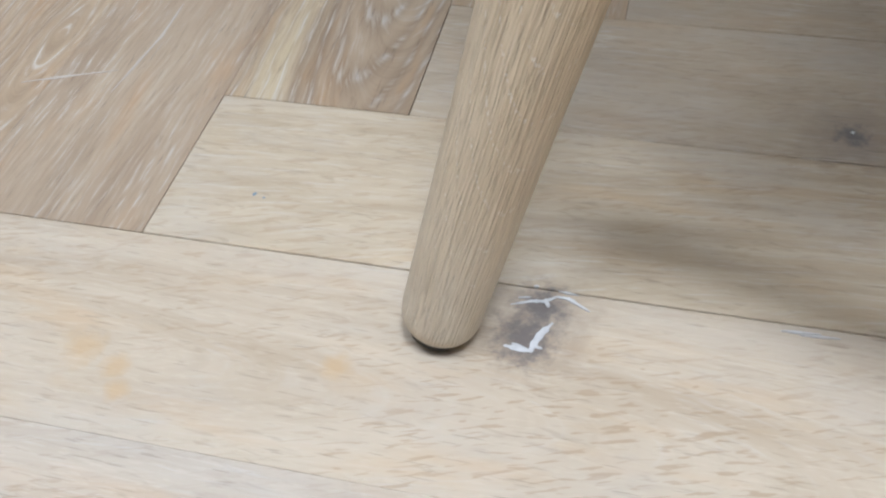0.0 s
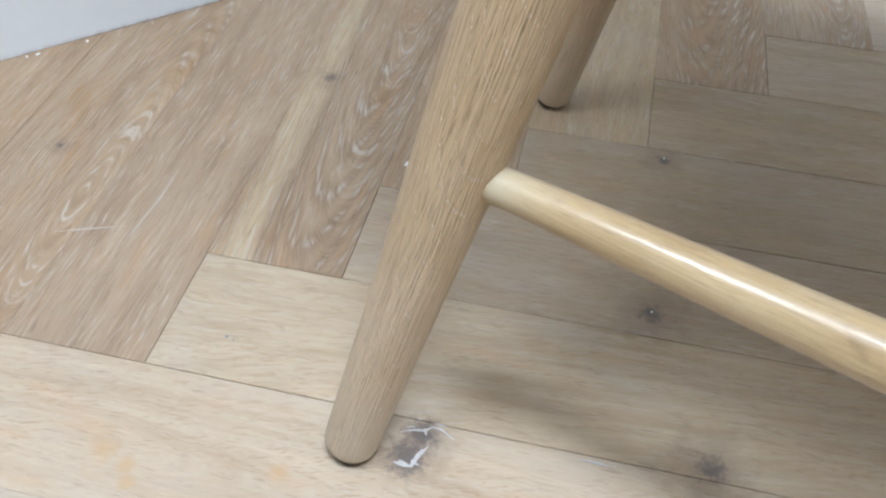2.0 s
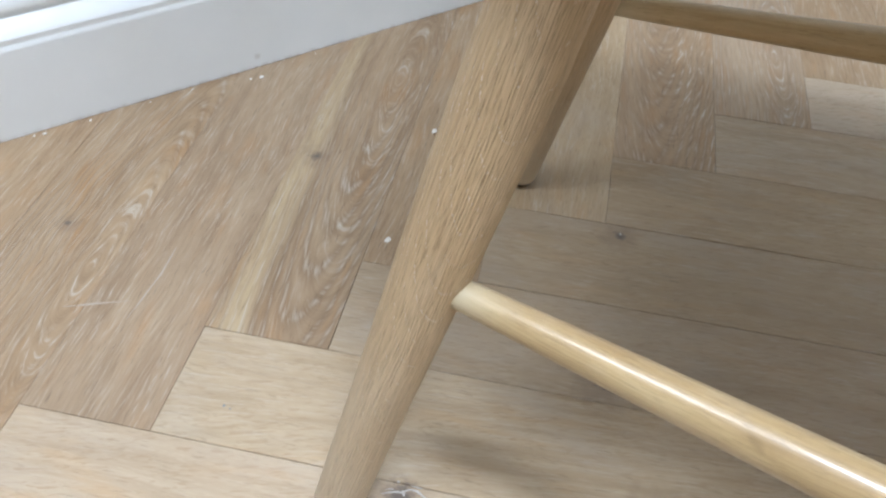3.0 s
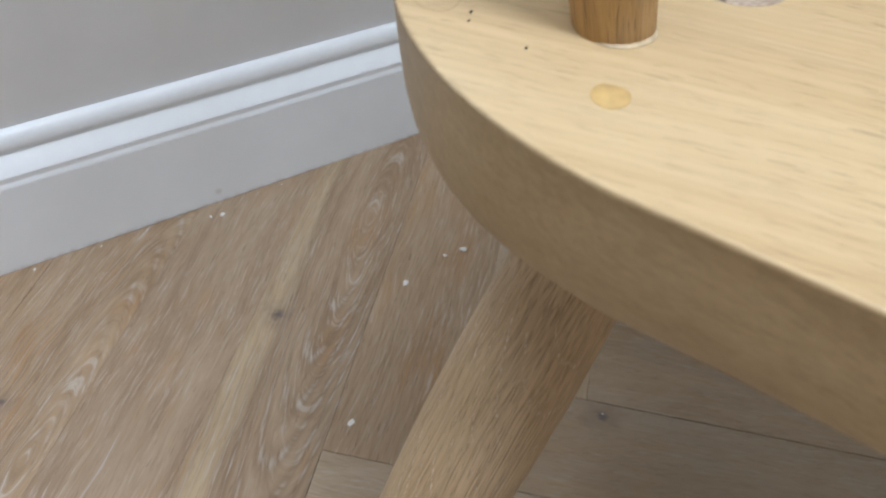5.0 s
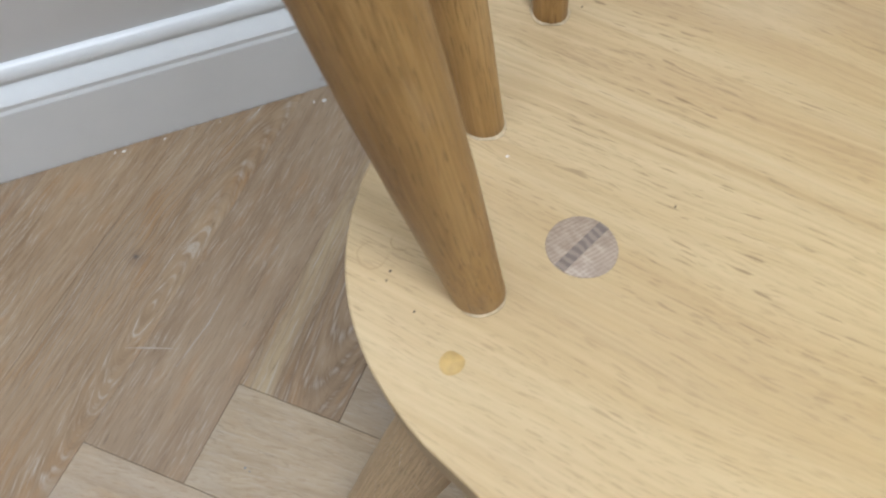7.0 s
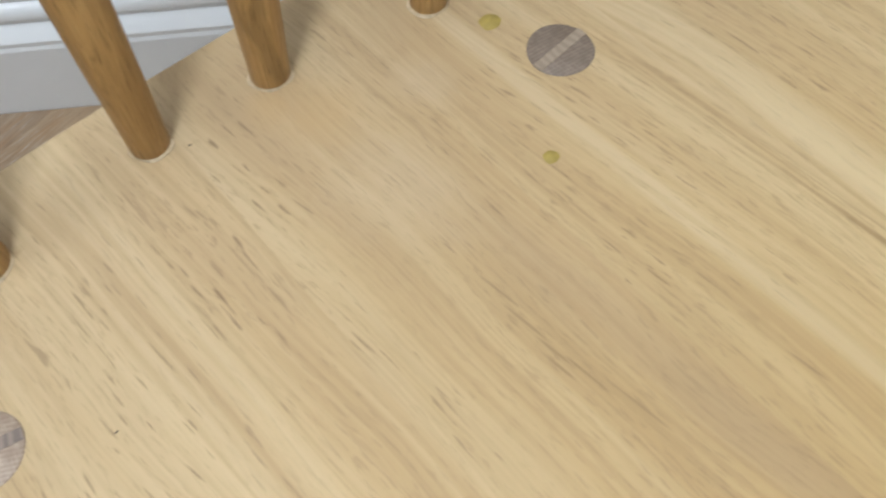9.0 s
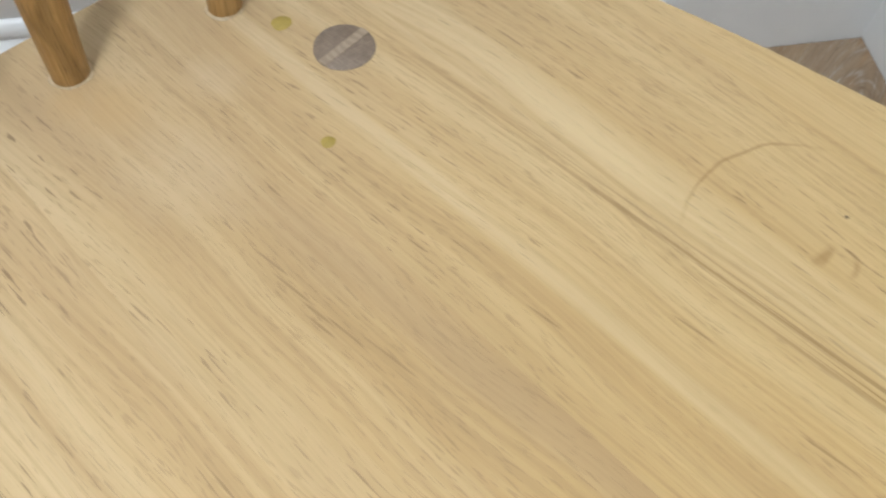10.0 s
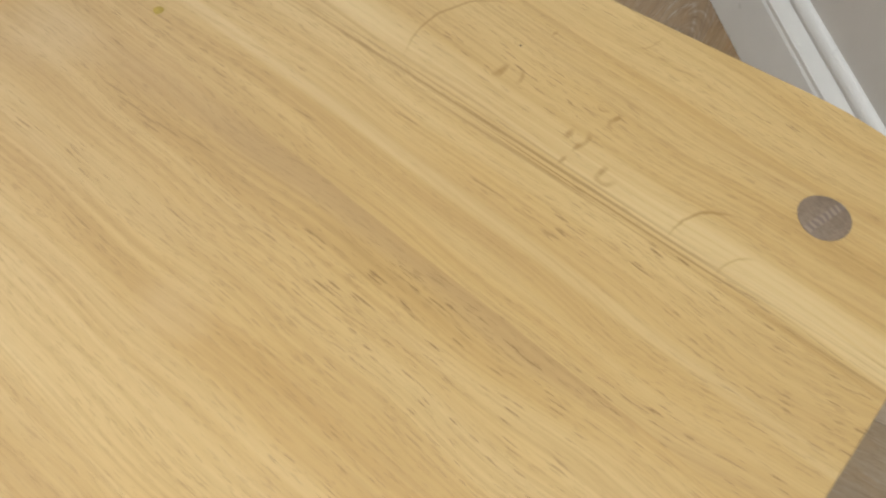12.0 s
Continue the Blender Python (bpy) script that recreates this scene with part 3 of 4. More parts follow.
SPINDLE_OAK = turned_oak("spindle_oak", (0.33, 0.180, 0.055), (0.51, 0.31, 0.108), (0.62, 0.415, 0.178), 0.36, 0.3, 0.3, 0.5, 0.4)
END_GRAIN, END_GRAIN_PALE = end_grain("end_grain_oak", 0.80), end_grain("pale_end_grain_oak", 1.45)
WEDGE_DARK = wedge_wood("wedge_dark", (0.185, 0.148, 0.122), (0.285, 0.232, 0.188))
WEDGE_PALE = wedge_wood("wedge_pale", (0.285, 0.228, 0.165), (0.35, 0.285, 0.208))
WALL_PAINT = plain("grey_wall_paint", (0.66, 0.665, 0.65), 0.75, 0.03, 14.0, 0.12)
GLOSS_WHITE = skirting_paint()
# unseen ceiling and walls: kept dark to cut bounce below the chair
CEILING_WHITE = plain("ceiling_white", (0.62, 0.61, 0.59), 0.85)
BOUNCE_CUT_PAINT = plain("bounce_cut_wall_paint", (0.27, 0.245, 0.215), 0.75, 0.03, 14.0, 0.12)
SCREED = plain("dark_joint", (0.13, 0.095, 0.065), 0.9)
GLIDE = plain("dark_felt", (0.02, 0.018, 0.016), 0.9)
RESIN = plain("amber_resin", (0.54, 0.37, 0.14), 0.75, 0.18, 260.0)
RESIN_PALE = plain("olive_resin", (0.40, 0.305, 0.075), 0.75, 0.15, 260.0)
GLUE = plain("dried_glue", (0.57, 0.46, 0.29), 0.55, 0.35, 300.0)
PAINT_FLAKE = plain("white_paint_flake", (0.49, 0.47, 0.44), 0.6, 0.12, 300.0)
CRUMB = plain("white_crumb", (0.75, 0.74, 0.70), 0.8)
BLUE_GREY = plain("blue_grey_paint", (0.15, 0.19, 0.215), 0.6)
STAIN = plain("dark_stain", (0.05, 0.035, 0.02), 0.5)
SCRATCH = plain("pale_scratch", (0.40, 0.34, 0.275), 0.6)


# ---- building helpers ----
def put_mesh(name, bm, material, parent=None, label="", smooth=True):
    me = bpy.data.meshes.new(name)
    bm.normal_update()
    bm.to_mesh(me)
    bm.free()
    me.materials.append(material)
    for poly in me.polygons:
        poly.use_smooth = smooth
    ob = new(name, me)
    if parent:
        ob.parent = parent
    if label:
        ob["label"] = label
    return ob


def part(name, bm, material, parent, label="", smooth=True):
    return put_mesh(name, bm, material, parent, label, smooth)


def ring_mesh(rings, close_ends=True):
    """A skin over rings of equal count."""
    bm = bmesh.new()
    rows = [[bm.verts.new(v) for v in ring] for ring in rings]
    for a, b in zip(rows, rows[1:]):
        for i in range(len(a)):
            j = (i + 1) % len(a)
            bm.faces.new((a[i], a[j], b[j], b[i]))
    if close_ends:
        bm.faces.new(list(reversed(rows[0])))
        bm.faces.new(rows[-1])
    bmesh.ops.recalc_face_normals(bm, faces=bm.faces)
    return bm


def turned(profile, sides=40):
    """A turned piece along z: rows of (height, radius)."""
    return ring_mesh([[(r * math.cos(2 * math.pi * i / sides), r * math.sin(2 * math.pi * i / sides), z) for i in range(sides)] for z, r in profile])


def aim(ob, a, b):
    """Lay a piece that runs along z from a to b."""
    a, b = Vector(a), Vector(b)
    ob.matrix_basis = Matrix.Translation(a) @ (b - a).to_track_quat("Z", "Y").to_matrix().to_4x4()
    return ob


def box(bm, lo, hi):
    v = [bm.verts.new((x, y, z)) for x in (lo[0], hi[0]) for y in (lo[1], hi[1]) for z in (lo[2], hi[2])]
    for q in ((0, 1, 3, 2), (4, 6, 7, 5), (0, 4, 5, 1), (2, 3, 7, 6), (0, 2, 6, 4), (1, 5, 7, 3)):
        bm.faces.new([v[i] for i in q])
    return bm


def quad_curve(a, c, b, count):
    return [tuple((1 - t) ** 2 * p + 2 * t * (1 - t) * q + t * t * s for p, q, s in zip(a, c, b)) for t in (i / count for i in range(count))]


# ---- the room ----
def wall(name, lo, hi, material, holes=()):
    bm = bmesh.new()
    for part_lo, part_hi in holes or ((lo, hi),):
        box(bm, part_lo, part_hi)
    return tagged(put_mesh(name, bm, material, smooth=False), kind="structure")


wall("wall_north", (X0 - T, Y1, 0), (X1 + T, Y1 + T, H), WALL_PAINT)
wall("wall_east", (X1, Y0, 0), (X1 + T, Y1, H), WALL_PAINT)
# south and west walls are out of view, darkened to hold back bounced light
wall("wall_south", (X0 - T, Y0 - T, 0), (X1 + T, Y0, H), BOUNCE_CUT_PAINT)
wall("wall_west", (X0 - T, Y0, 0), (X0, Y1, H), BOUNCE_CUT_PAINT)
slabs, edge = [], X0 - T
for rx, ry, rw, rl, power in sorted(UNSEEN_TOP_LIGHTS):
    slabs += [((edge, Y0 - T, H), (rx - rw / 2, Y1 + T, H + 0.2)), ((rx - rw / 2, Y0 - T, H), (rx + rw / 2, ry - rl / 2, H + 0.2)),
              ((rx - rw / 2, ry + rl / 2, H), (rx + rw / 2, Y1 + T, H + 0.2))]
    edge = rx + rw / 2
wall("ceiling", None, None, CEILING_WHITE, slabs + [((edge, Y0 - T, H), (X1 + T, Y1 + T, H + 0.2))])

# skirting boards: flat face, bead, groove and rounded top
SKIRT = [(0.018, 0.0), (0.018, 0.0803), (0.0178, 0.0818), (0.0173, 0.0833), (0.0167, 0.0848), (0.0166, 0.0862), (0.0167, 0.0880), (0.0168, 0.0900)]
SKIRT += [(0.0168 - 0.0108 * (k / 8) ** 1.15, 0.0900 + 0.0130 * k / 8) for k in range(1, 9)]
SKIRT += [(0.0058, 0.1038), (0.0064, 0.1058), (0.0077, 0.1076), (0.0085, 0.1092), (0.0087, 0.1110)]
SKIRT += [(0.0087 * math.cos(math.pi * k / 20), 0.1110 + 0.0115 * math.sin(math.pi * k / 20)) for k in range(1, 10)] + [(0.0, 0.1225)]


def skirting(name, length, m, start, end):
    """Runs along x with its back on y = 0 and its face towards -y."""
    bm = bmesh.new()
    ends = []
    for x, s in ((0.0, start), (length, end)):
        ends.append([bm.verts.new((x - s * d, -d, z)) for d, z in (*SKIRT, (0.0, 0.0))])
    a, b = ends
    for i in range(len(a)):
        j = (i + 1) % len(a)
        bm.faces.new((a[i], a[j], b[j], b[i]))
    bm.faces.new(a)
    bm.faces.new(list(reversed(b)))
    bmesh.ops.recalc_face_normals(bm, faces=bm.faces)
    ob = put_mesh(name, bm, GLOSS_WHITE, smooth=False)
    ob.matrix_world = m
    return tagged(ob, "white gloss painted moulded skirting board", "skirting board", kind="structure")


skirting("baseboard_north", X1 - X0, pose(X0, Y1 - 0.0005, 0.0005), 0, 1)
skirting("baseboard_east", Y1 - Y0, pose(X1 - 0.0005, Y1 - 0.0005, 0.0005, 0, 0, -90), -1, 0)

# ---- the chair ----
CHAIR = pose(0.33345, -0.15972, 0, 0, 0, -145.347)
chair = tagged(new("chair"), "pale oak spindle-back chair with a broad solid seat", "chair")
chair.matrix_world = CHAIR
SEAT_Z, SLOPE = 0.4588, 0.0040


def seat_z(y):
    return SEAT_Z + SLOPE * y


def seat_outline():
    """One half from the middle of the back to the middle of the front, then its mirror."""
    half = quad_curve((0, -0.079), (0.055, -0.0795), (0.095, -0.0755), 8)
    half += quad_curve((0.095, -0.0755), (0.166, -0.068), (0.184, -0.0068), 24)
    half += quad_curve((0.184, -0.0068), (0.190, 0.022), (0.1985, 0.060), 8)
    half += quad_curve((0.1985, 0.060), (0.2115, 0.112), (0.2205, 0.181), 8)
    half += quad_curve((0.2205, 0.181), (0.227, 0.222), (0.234, 0.265), 6)
    half += quad_curve((0.234, 0.265), (0.2405, 0.300), (0.2355, 0.322), 8)
    half += quad_curve((0.2355, 0.322), (0.226, 0.3645), (0.150, 0.3675), 16)
    half += quad_curve((0.150, 0.3675), (0.09, 0.3715), (0, 0.3725), 8)
    half.append((0, 0.3725))
    return [(x - 0.004, y) for x, y in half + [(-x, y) for x, y in reversed(half[1:-1])]]


def build_seat():
    outline = seat_outline()
    cx, cy = -0.004, 0.15
    inward = []
    count = len(outline)
    for i, (x, y) in enumerate(outline):
        (ax, ay), (bx, by) = outline[i - 1], outline[(i + 1) % count]
        tx, ty = bx - ax, by - ay
        k = math.hypot(tx, ty)
        inward.append((-ty / k, tx / k))
    rings = []
    # underside, rounded lower edge, side, eased top edge
    for inset, dz in ((0.028, -0.0375), (0.018, -0.0372), (0.0128, -0.0362), (0.0092, -0.0345), (0.0066, -0.0316), (0.0048, -0.0275), (0.0034, -0.0220), (0.0023, -0.0155),
                      (0.0014, -0.0090), (0.0007, -0.004), (0.0002, -0.0018), (0.0, -0.0009), (0.0001, -0.0004), (0.0005, -0.00005), (0.0010, 0.0), (0.0017, 0.0)):
        rings.append([(x + u * inset, y + v * inset, seat_z(y) + dz) for (x, y), (u, v) in zip(outline, inward)])
    for s in (0.95, 0.85, 0.7, 0.55, 0.4, 0.25, 0.12, 0.03):
        ring = []
        for (x, y), (u, v) in zip(outline, inward):
            px, py = cx + (x + u * 0.002 - cx) * s, cy + (y + v * 0.002 - cy) * s
            ring.append((px, py, seat_z(py)))
        rings.append(ring)
    return part("seat", ring_mesh(rings), SEAT_OAK, chair, "solid pale oak seat with rounded edges")


build_seat()

# legs: each runs straight from its foot to the wedged tenon that shows on the seat
FEET = ((0.1709, -0.1003), (-0.1700, -0.0990), (0.2252, 0.3616), (-0.2252, 0.3616))
TENONS = ((0.1018, 0.0), (-0.1018, 0.0), (0.1850, 0.3118), (-0.1850, 0.3118))
LEG_TOP = 0.440


def on_leg(i, z):
    (fx, fy), (tx, ty) = FEET[i], TENONS[i]
    return Vector((fx, fy, 0.0)).lerp(Vector((tx, ty, seat_z(ty))), z / seat_z(ty))


for i in range(4):
    a, b = on_leg(i, 0.0), on_leg(i, LEG_TOP)
    n = (b - a).length
    prof = [(0.0062, 0.0104), (0.0070, 0.0126), (0.0095, 0.0139), (0.014, 0.0145), (0.05, 0.0151), (0.10, 0.0158), (0.15, 0.0169), (0.20, 0.0181),
            (0.25, 0.0191), (0.29, 0.0197), (0.32, 0.0196), (0.35, 0.0188), (0.375, 0.0176), (0.40, 0.0160), (0.42, 0.0146), (n, 0.0130)]
    leg = aim(part("leg", turned(prof), LEG_OAK, chair, "tapered pale oak leg with raised grain"), a, b)
    glide = part("glide", turned([(-0.0045, 0.0099), (0.0045, 0.0106)], 28), GLIDE, leg, "dark felt glide")
    glide.matrix_basis = pose(0, 0, 0.0065)

# side stretchers, swelling towards the middle
for i, j in ((0, 2), (1, 3)):
    a, b = on_leg(i, 0.192), on_leg(j, 0.190)
    n = (b - a).length
    prof = [(0.008, 0.0074), (0.02, 0.0077), (0.06, 0.0088), (0.12, 0.0102), (0.18, 0.0116), (n * 0.5, 0.0119), (n - 0.18, 0.0116),
            (n - 0.12, 0.0102), (n - 0.06, 0.0088), (n - 0.02, 0.0077), (n - 0.008, 0.0074)]
    aim(part("stretcher", turned(prof, 32), RAIL_OAK, chair, "glossy turned pale oak stretcher"), a, b)

# wedged tenons showing in the seat
for i, (turn, pale) in enumerate(((168, False), (5, True), (12, False), (167, False))):
    x, y = TENONS[i]
    rim = [(0.0111 * (1 + 0.012 * math.sin(3 * q + i)) * math.cos(q), 0.0111 * (1 + 0.012 * math.sin(3 * q + i)) * math.sin(q)) for q in (2 * math.pi * s / 40 for s in range(40))]
    ten = part("tenon", ring_mesh([[(u, v, -0.004) for u, v in rim], [(u, v, 0.0002) for u, v in rim], [(u * 0.97, v * 0.97, 0.0005) for u, v in rim]]),
               END_GRAIN if i else END_GRAIN_PALE, chair, "grey-brown end grain tenon with a wedge")
    ten.matrix_basis = pose(x, y, seat_z(y) - 0.0002, math.degrees(math.atan(SLOPE))) @ pose(0, 0, 0, 0, 0, turn)
    wedge = part("wedge", box(bmesh.new(), (-0.0108, -0.0018, -0.002), (0.0108, 0.0018, 0.00075)), WEDGE_PALE if pale else WEDGE_DARK, ten, smooth=False)

# back spindles
SPINDLES = ((0.1320, -0.0185, 0.180, -0.170, 0.0080), (0.0762, -0.0499, 0.040, -0.230, 0.0071), (0.0186, -0.0556, -0.030, -0.140, 0.0064),
            (-0.0251, -0.0537, -0.080, -0.080, 0.0066), (-0.0832, -0.0445, -0.150, -0.080, 0.0065), (-0.1320, -0.0160, -0.190, -0.170, 0.0080))
tops = []
for i, (x, y, dx, dy, r) in enumerate(SPINDLES):
    a = Vector((x, y, seat_z(y)))
    d = Vector((dx, dy, 1.0)).normalized()
    n = 0.46 / d.z
    b = a + d * n
    tops.append(b)
    prof = [(-0.01, r * 0.97), (0.004, r), (0.03, r * 1.15), (0.06, r * 1.30), (0.10, r * 1.44), (0.2, r * 1.62), (n * 0.7, r * 1.35), (n, r)]
    aim(part("back_post" if i in (0, 5) else "spindle", turned(prof, 32), SPINDLE_OAK, chair, "honey-brown turned oak spindle"), a, b)
    wide = 0.5 if i in (0, 5) else 1.0
    smear = [(1 + wide * (0.10 + 0.06 * math.sin(2 * q + 5 * i) + 0.04 * math.sin(5 * q + i)), q) for q in (2 * math.pi * s / 40 for s in range(40))]
    glue = part("glue_ring", ring_mesh([[(r * (1 + (w - 1) * k) * math.cos(q), r * (1 + (w - 1) * k) * math.sin(q), z) for w, q in smear] for k, z in ((1.0, 0.0), (0.8, 0.00012), (0.3, 0.0003), (-0.2, 0.0007))]),
                GLUE, chair, "pale dried glue round the spindle")
    glue.matrix_basis = pose(x, y, seat_z(y) + 0.0001, math.degrees(math.atan(SLOPE)))
# the rail that the spindles end in
rings = []
for s in range(25):
    q = s / 24
    k = q * 5
    lo, hi = tops[min(4, int(k))], tops[min(4, int(k)) + 1]
    c = lo.lerp(hi, k - min(4, int(k)))
    c = Vector((c.x, c.y + 0.002, c.z + 0.02))
    rings.append([c + Vector((0, 0.011 * math.cos(w), 0.035 * math.sin(w))) for w in (2 * math.pi * i / 20 for i in range(20))])
part("top_rail", ring_mesh(rings), SPINDLE_OAK, chair)

# resin spots on the seat
for x, y, r, mat in ((0.1557, -0.0132, 0.0037, RESIN), (-0.0706, 0.0286, 0.0025, RESIN_PALE), (-0.0928, -0.0242, 0.0037, RESIN_PALE)):
    rim = [(r * (1 + 0.08 * math.sin(3 * q + 9 * x)) * math.cos(q), r * (1 + 0.07 * math.cos(2 * q)) * math.sin(q)) for q in (2 * math.pi * s / 24 for s in range(24))]
    spot = part("resin_spot", ring_mesh([[(u, v, 0) for u, v in rim], [(u * 0.985, v * 0.985, 0.0001) for u, v in rim]]), mat, chair, "amber resin drop")
    spot.matrix_basis = pose(x, y, seat_z(y), math.degrees(math.atan(SLOPE)))

# ---- marks and litter on floor and seat ----
def ribbon(name, points, width, material, z, lift=0.00035):
    """A thin ragged strip along points, tapering to both ends."""
    jit = random.Random(name + str(points[0]))
    path = []
    for a, b in zip(points, points[1:]):
        path += [Vector(a).lerp(Vector(b), k / 5) for k in range(5)]
    path.append(Vector(points[-1]))
    bm = bmesh.new()
    rows = []
    for i, p in enumerate(path):
        d = (path[min(i + 1, len(path) - 1)] - path[max(i - 1, 0)]).normalized()
        q = i / (len(path) - 1)
        w = width * (0.25 + 0.75 * math.sin(math.pi * min(1, max(0, q)))) * jit.uniform(0.55, 1.25) / 2
        s = Vector((-d.y, d.x)) * w
        rows.append([bm.verts.new((*(p + s), z + lift)), bm.verts.new((*(p - s), z + lift)), bm.verts.new((*(p - s * 1.1), z - 0.0002)), bm.verts.new((*(p + s * 1.1), z - 0.0002))])
    for a, b in zip(rows, rows[1:]):
        for i in range(4):
            bm.faces.new((a[i], a[(i + 1) % 4], b[(i + 1) % 4], b[i]))
    bm.faces.new(rows[0])
    bm.faces.new(list(reversed(rows[-1])))
    bmesh.ops.recalc_face_normals(bm, faces=bm.faces)
    return put_mesh(name, bm, material, smooth=False)


def crumb(name, x, y, size, seed, flat=0.5, material=None):
    """A small broken bit."""
    jit = random.Random(seed)
    bm = bmesh.new()
    bmesh.ops.create_icosphere(bm, subdivisions=1, radius=size / 2)
    for v in bm.verts:
        v.co *= jit.uniform(0.65, 1.2)
        v.co.x *= 1.5
        v.co.z *= flat
    low = min(v.co.z for v in bm.verts)
    ob = put_mesh(name, bm, material or CRUMB, smooth=False)
    ob.matrix_world = pose(x, y, -low + 0.0001, 0, 0, jit.uniform(0, 180))
    return ob


for step, (pts, w) in enumerate(((((0.1530, -0.1930), (0.1560, -0.1965), (0.1600, -0.2010)), 0.0022), (((0.1590, -0.2010), (0.1615, -0.1990), (0.1670, -0.1965), (0.1735, -0.1950)), 0.0032),
               (((0.1610, -0.1985), (0.1635, -0.2020)), 0.0018), (((0.1560, -0.1940), (0.1585, -0.1980)), 0.0011),
               (((0.1660, -0.1795), (0.1730, -0.1825), (0.1770, -0.1855), (0.1830, -0.1865)), 0.0015), (((0.1780, -0.1845), (0.1765, -0.1885)), 0.0017),
               (((0.1820, -0.1865), (0.1850, -0.1895), (0.1875, -0.1985)), 0.0014), (((0.1840, -0.1845), (0.1890, -0.1905)), 0.0009), (((0.1700, -0.1785), (0.1740, -0.1810)), 0.0007),
               (((0.2380, -0.2435), (0.2480, -0.2525)), 0.0009), (((0.2420, -0.2485), (0.2520, -0.2575)), 0.0008), (((0.1780, -0.1775), (0.1795, -0.1785)), 0.0012))):
    tagged(ribbon("paint_smear", pts, w, PAINT_FLAKE, 0.0, 0.0002 + 0.00005 * step), "dried white paint smear on the oak floor", "paint smear", "paint smears by the chair leg")
for pts, w in ((((0.049, 0.068), (0.069, 0.0595), (0.092, 0.049)), 0.0016), (((0.140, 0.085), (0.120, 0.064), (0.083, 0.034)), 0.0016)):
    tagged(ribbon("scratch", pts, w, SCRATCH, 0.0, 0.0002), "pale scratch across the oak floor planks", "scratch", "scratches on the floor")
for x, y, size in ((0.294, 0.262, 0.0045), (0.284, 0.264, 0.0025), (0.456, 0.1175, 0.0055), (0.438, 0.1195, 0.003), (0.391, 0.108, 0.0052), (0.520, 0.165, 0.0035),
                   (0.640, 0.252, 0.004), (0.095, 0.2740, 0.003), (0.087, 0.2750, 0.002), (0.447, -0.080, 0.0013), (0.341, -0.186, 0.0016),
                   (0.135, 0.2740, 0.002), (0.23, 0.2750, 0.0016), (0.19, 0.2745, 0.0015), (0.358, 0.2740, 0.0014)):
    tagged(crumb("crumb", x, y, size, size * 1000 + x), "small white plaster crumb on the oak floor", "crumb", "crumbs on the floor")
for x, y, size in ((0.111, -0.0705, 0.0021), (0.1135, -0.0745, 0.0014)):
    tagged(crumb("paint_speck", x, y, size, x, 0.15, BLUE_GREY), "tiny blue-grey speck of paint on the oak floor", "paint speck", "paint specks on the floor")
tagged(crumb("flake", 0.283, 0.0095, 0.0055, 4, 0.12), "flat white paint flake on the oak floor", "flake")
for x, y, size in ((0.0840, -0.0362, 0.0011), (0.1477, -0.0308, 0.0009), (0.1402, -0.0442, 0.0008), (0.1435, -0.0434, 0.0007), (-0.1703, 0.1622, 0.0011), (0.0727, 0.0179, 0.0008), (0.0094, -0.0473, 0.0008)):
    bit = crumb("speck", 0, 0, size, x, 0.25, CRUMB if size == 0.0011 and x > 0 else STAIN)
    bit.matrix_world = CHAIR @ pose(x, y, seat_z(y) + 0.0001)
    tagged(bit, "tiny speck of dirt lying on the oak seat", "speck", "specks on the seat")

# ---- the floor, last: herringbone of limed oak planks ----
W, L = 0.09, 0.60
sub = bmesh.new()
box(sub, (X0 - T, Y0 - T, -0.06), (X1 + T, Y1 + T, -0.0022))
floor = tagged(put_mesh("floor", sub, SCREED, smooth=False), "limed oak herringbone parquet floor", "floor", kind="structure")


def clip(poly, axis, limit, sign):
    out = []
    for p, q in zip(poly, poly[1:] + poly[:1]):
        a, b = sign * (limit - p[axis]), sign * (limit - q[axis])
        if a >= 0:
            out.append(p)
        if (a > 0) != (b > 0) and abs(a - b) > 1e-12:
            out.append(tuple(p[k] + (q[k] - p[k]) * a / (a - b) for k in (0, 1)))
    return out


S2 = math.sqrt(0.5)


def to_room(u, v):
    return ((u + v) * S2, (v - u) * S2)


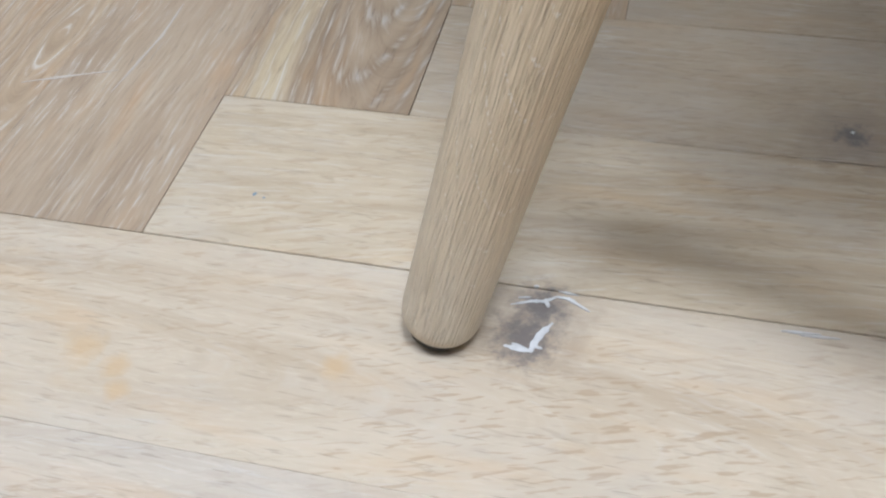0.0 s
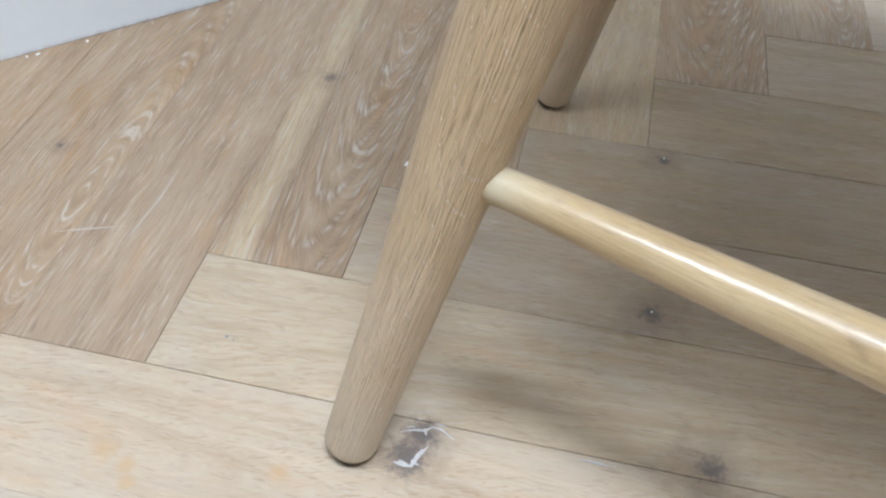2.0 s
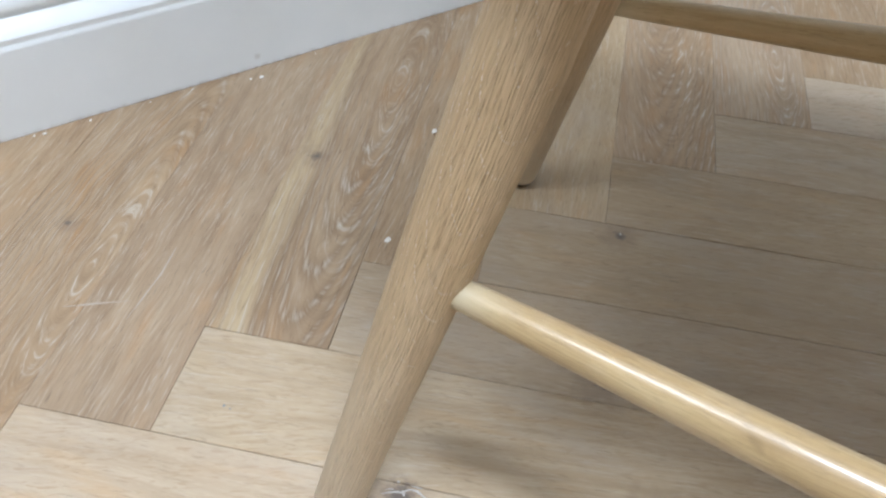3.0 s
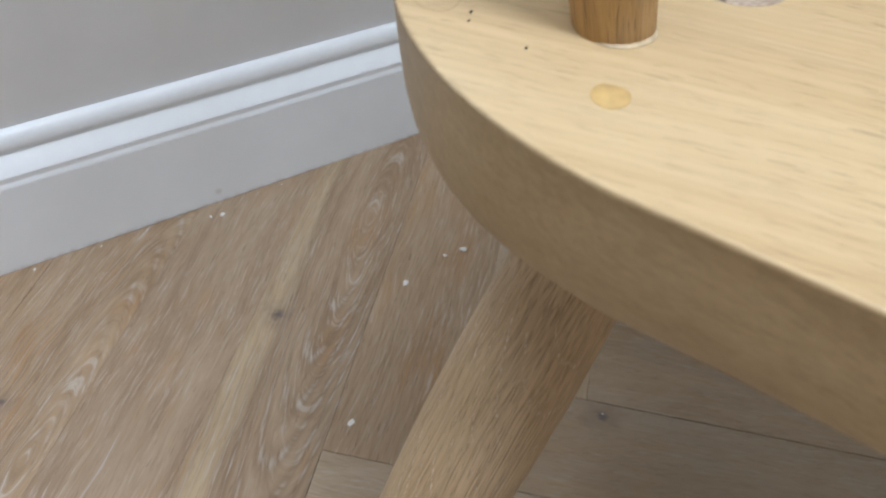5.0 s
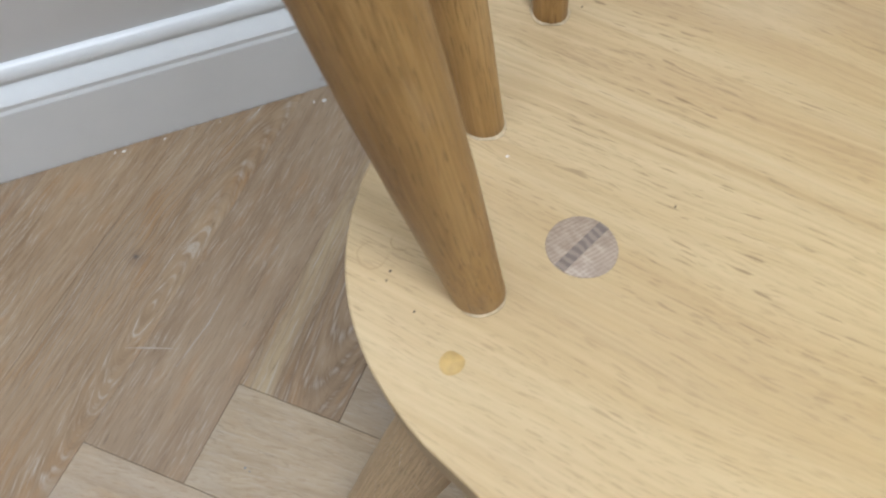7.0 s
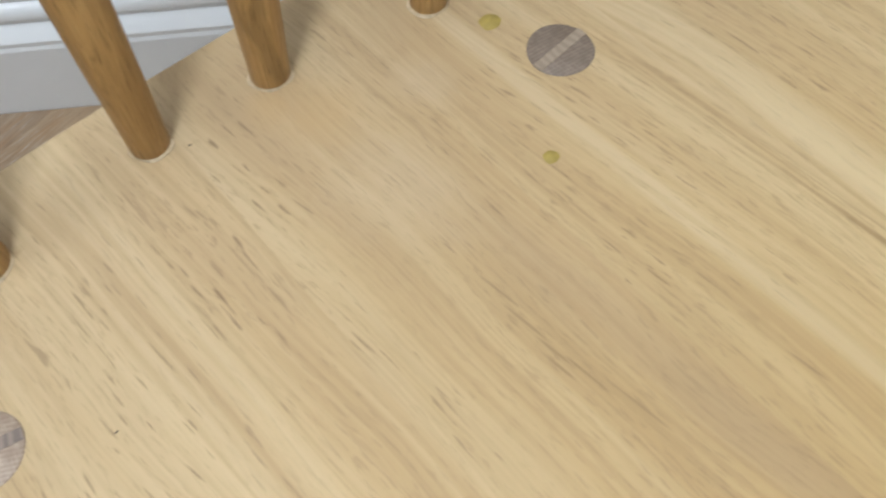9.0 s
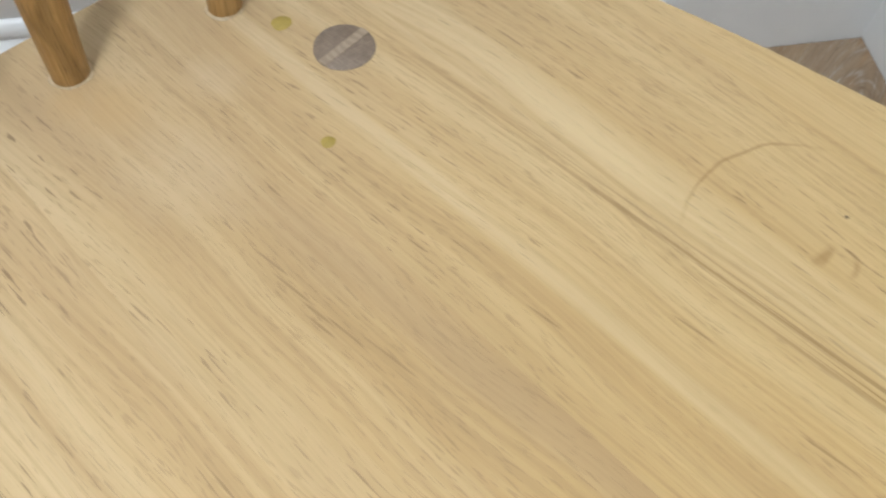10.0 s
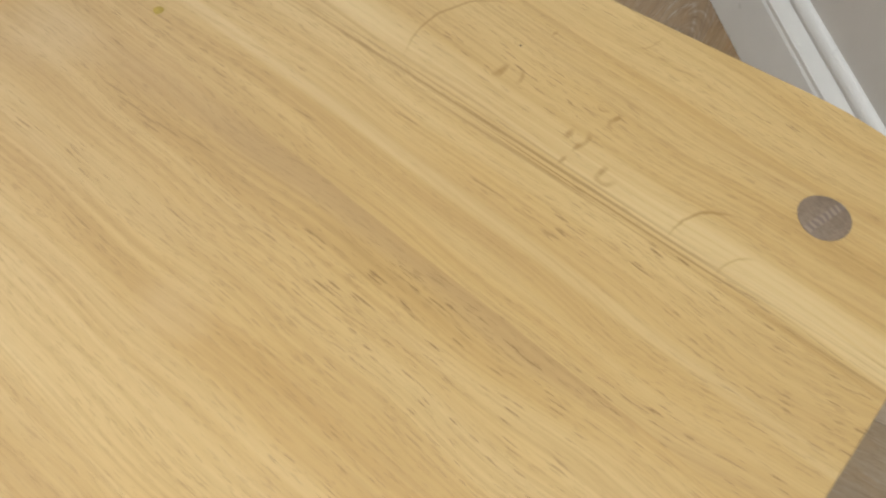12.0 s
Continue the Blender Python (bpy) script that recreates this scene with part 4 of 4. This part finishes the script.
def lay_plank(u, v, along_u, rng, material, grain=None, tight=()):
    """One plank whose low corner stands at (u, v) of the pattern."""
    m = pose(*to_room(u, v), 0, 0, 0, -45) if along_u else pose(*to_room(u + W, v), 0, 0, 0, 45)
    gap, chamfer = (0.00022, 0.00035) if along_u else (0.00008, 0.00016)
    low, high = (0.00004 if side in tight else gap for side in ("low", "high"))
    corners = [(gap, low), (L - gap, low), (L - gap, W - high), (gap, W - high)]
    world_poly = [(m @ Vector((*c, 0))).to_2d().to_tuple() for c in corners]
    for axis, limit, sign in ((0, X1 - 0.012, 1), (0, X0, -1), (1, Y1 - 0.012, 1), (1, Y0, -1)):
        world_poly = clip(world_poly, axis, limit, sign) if world_poly else []
    if len(world_poly) < 3:
        return
    inv = m.inverted()
    poly = [(inv @ Vector((*p, 0))).to_2d() for p in world_poly]
    poly = [p for i, p in enumerate(poly) if (p - poly[i - 1]).length > 1e-4]
    if len(poly) < 3:
        return
    c = sum(poly, Vector((0, 0))) / len(poly)
    inset = []
    for p in poly:
        d = c - p
        ease = chamfer * 0.25 if ("low" in tight and p.y < 0.001) or ("high" in tight and p.y > W - 0.001) else chamfer
        inset.append(p + Vector((math.copysign(chamfer, d.x) if abs(d.x) > 1e-4 else 0, math.copysign(ease, d.y) if abs(d.y) > 1e-4 else 0)))
    lift = rng.uniform(-0.00015, 0.00015)
    bm = ring_mesh([[(p.x, p.y, -0.0021) for p in poly], [(p.x, p.y, lift - chamfer) for p in poly], [(p.x, p.y, lift) for p in inset]])
    ob = part("plank", bm, material, floor, smooth=False)
    ob.matrix_basis = m
    ob.color = grain or (rng.uniform(0, 0.6), rng.uniform(-0.005, 0.095) if rng.random() < 0.35 else rng.uniform(0.22, 0.6), rng.uniform(0.15, 0.7), 1.0)


# planks with a marked figure: middle of the arches along and across, boldness, place of the sapwood band
FIGURED = {1: (0.335, 0.032, 0.9, 0.072), -1: (0.215, 0.016, 0.8, 1.0), 5: (0.12, 0.030, 0.9, 1.0), 0: (0.30, 0.38, 0.15, 1.0), 2: (0.30, 0.30, 0.3, 1.0), 4: (0.40, 0.06, 0.7, 1.0)}
rng = random.Random(5)
for shift in range(-4, 5):
    for k in range(-40, 41):
        du, dv = k * W + shift * L, k * W - shift * L
        pale = shift == 0 and k in (-1, 0)
        lay_plank(du, dv - W, True, rng, HONEY_OAK if shift == 0 and k == 1 else PALE_OAK if pale or rng.random() < 0.2 else GREY_OAK, tight=("low",) if shift == 0 and k == 0 else ("low", "high") if pale else ())
        wood = BROWN_OAK if shift == 0 and -4 < k < 3 else GREY_OAK if 2 < k < 6 or rng.random() < 0.2 else BROWN_OAK
        x, y = to_room(du + W / 2, dv + L / 2)
        lay_plank(du, dv, False, rng, BROWN_OAK if x > 0.7 and y > -0.1 else wood,
                  FIGURED.get(k) if shift == 0 else None)
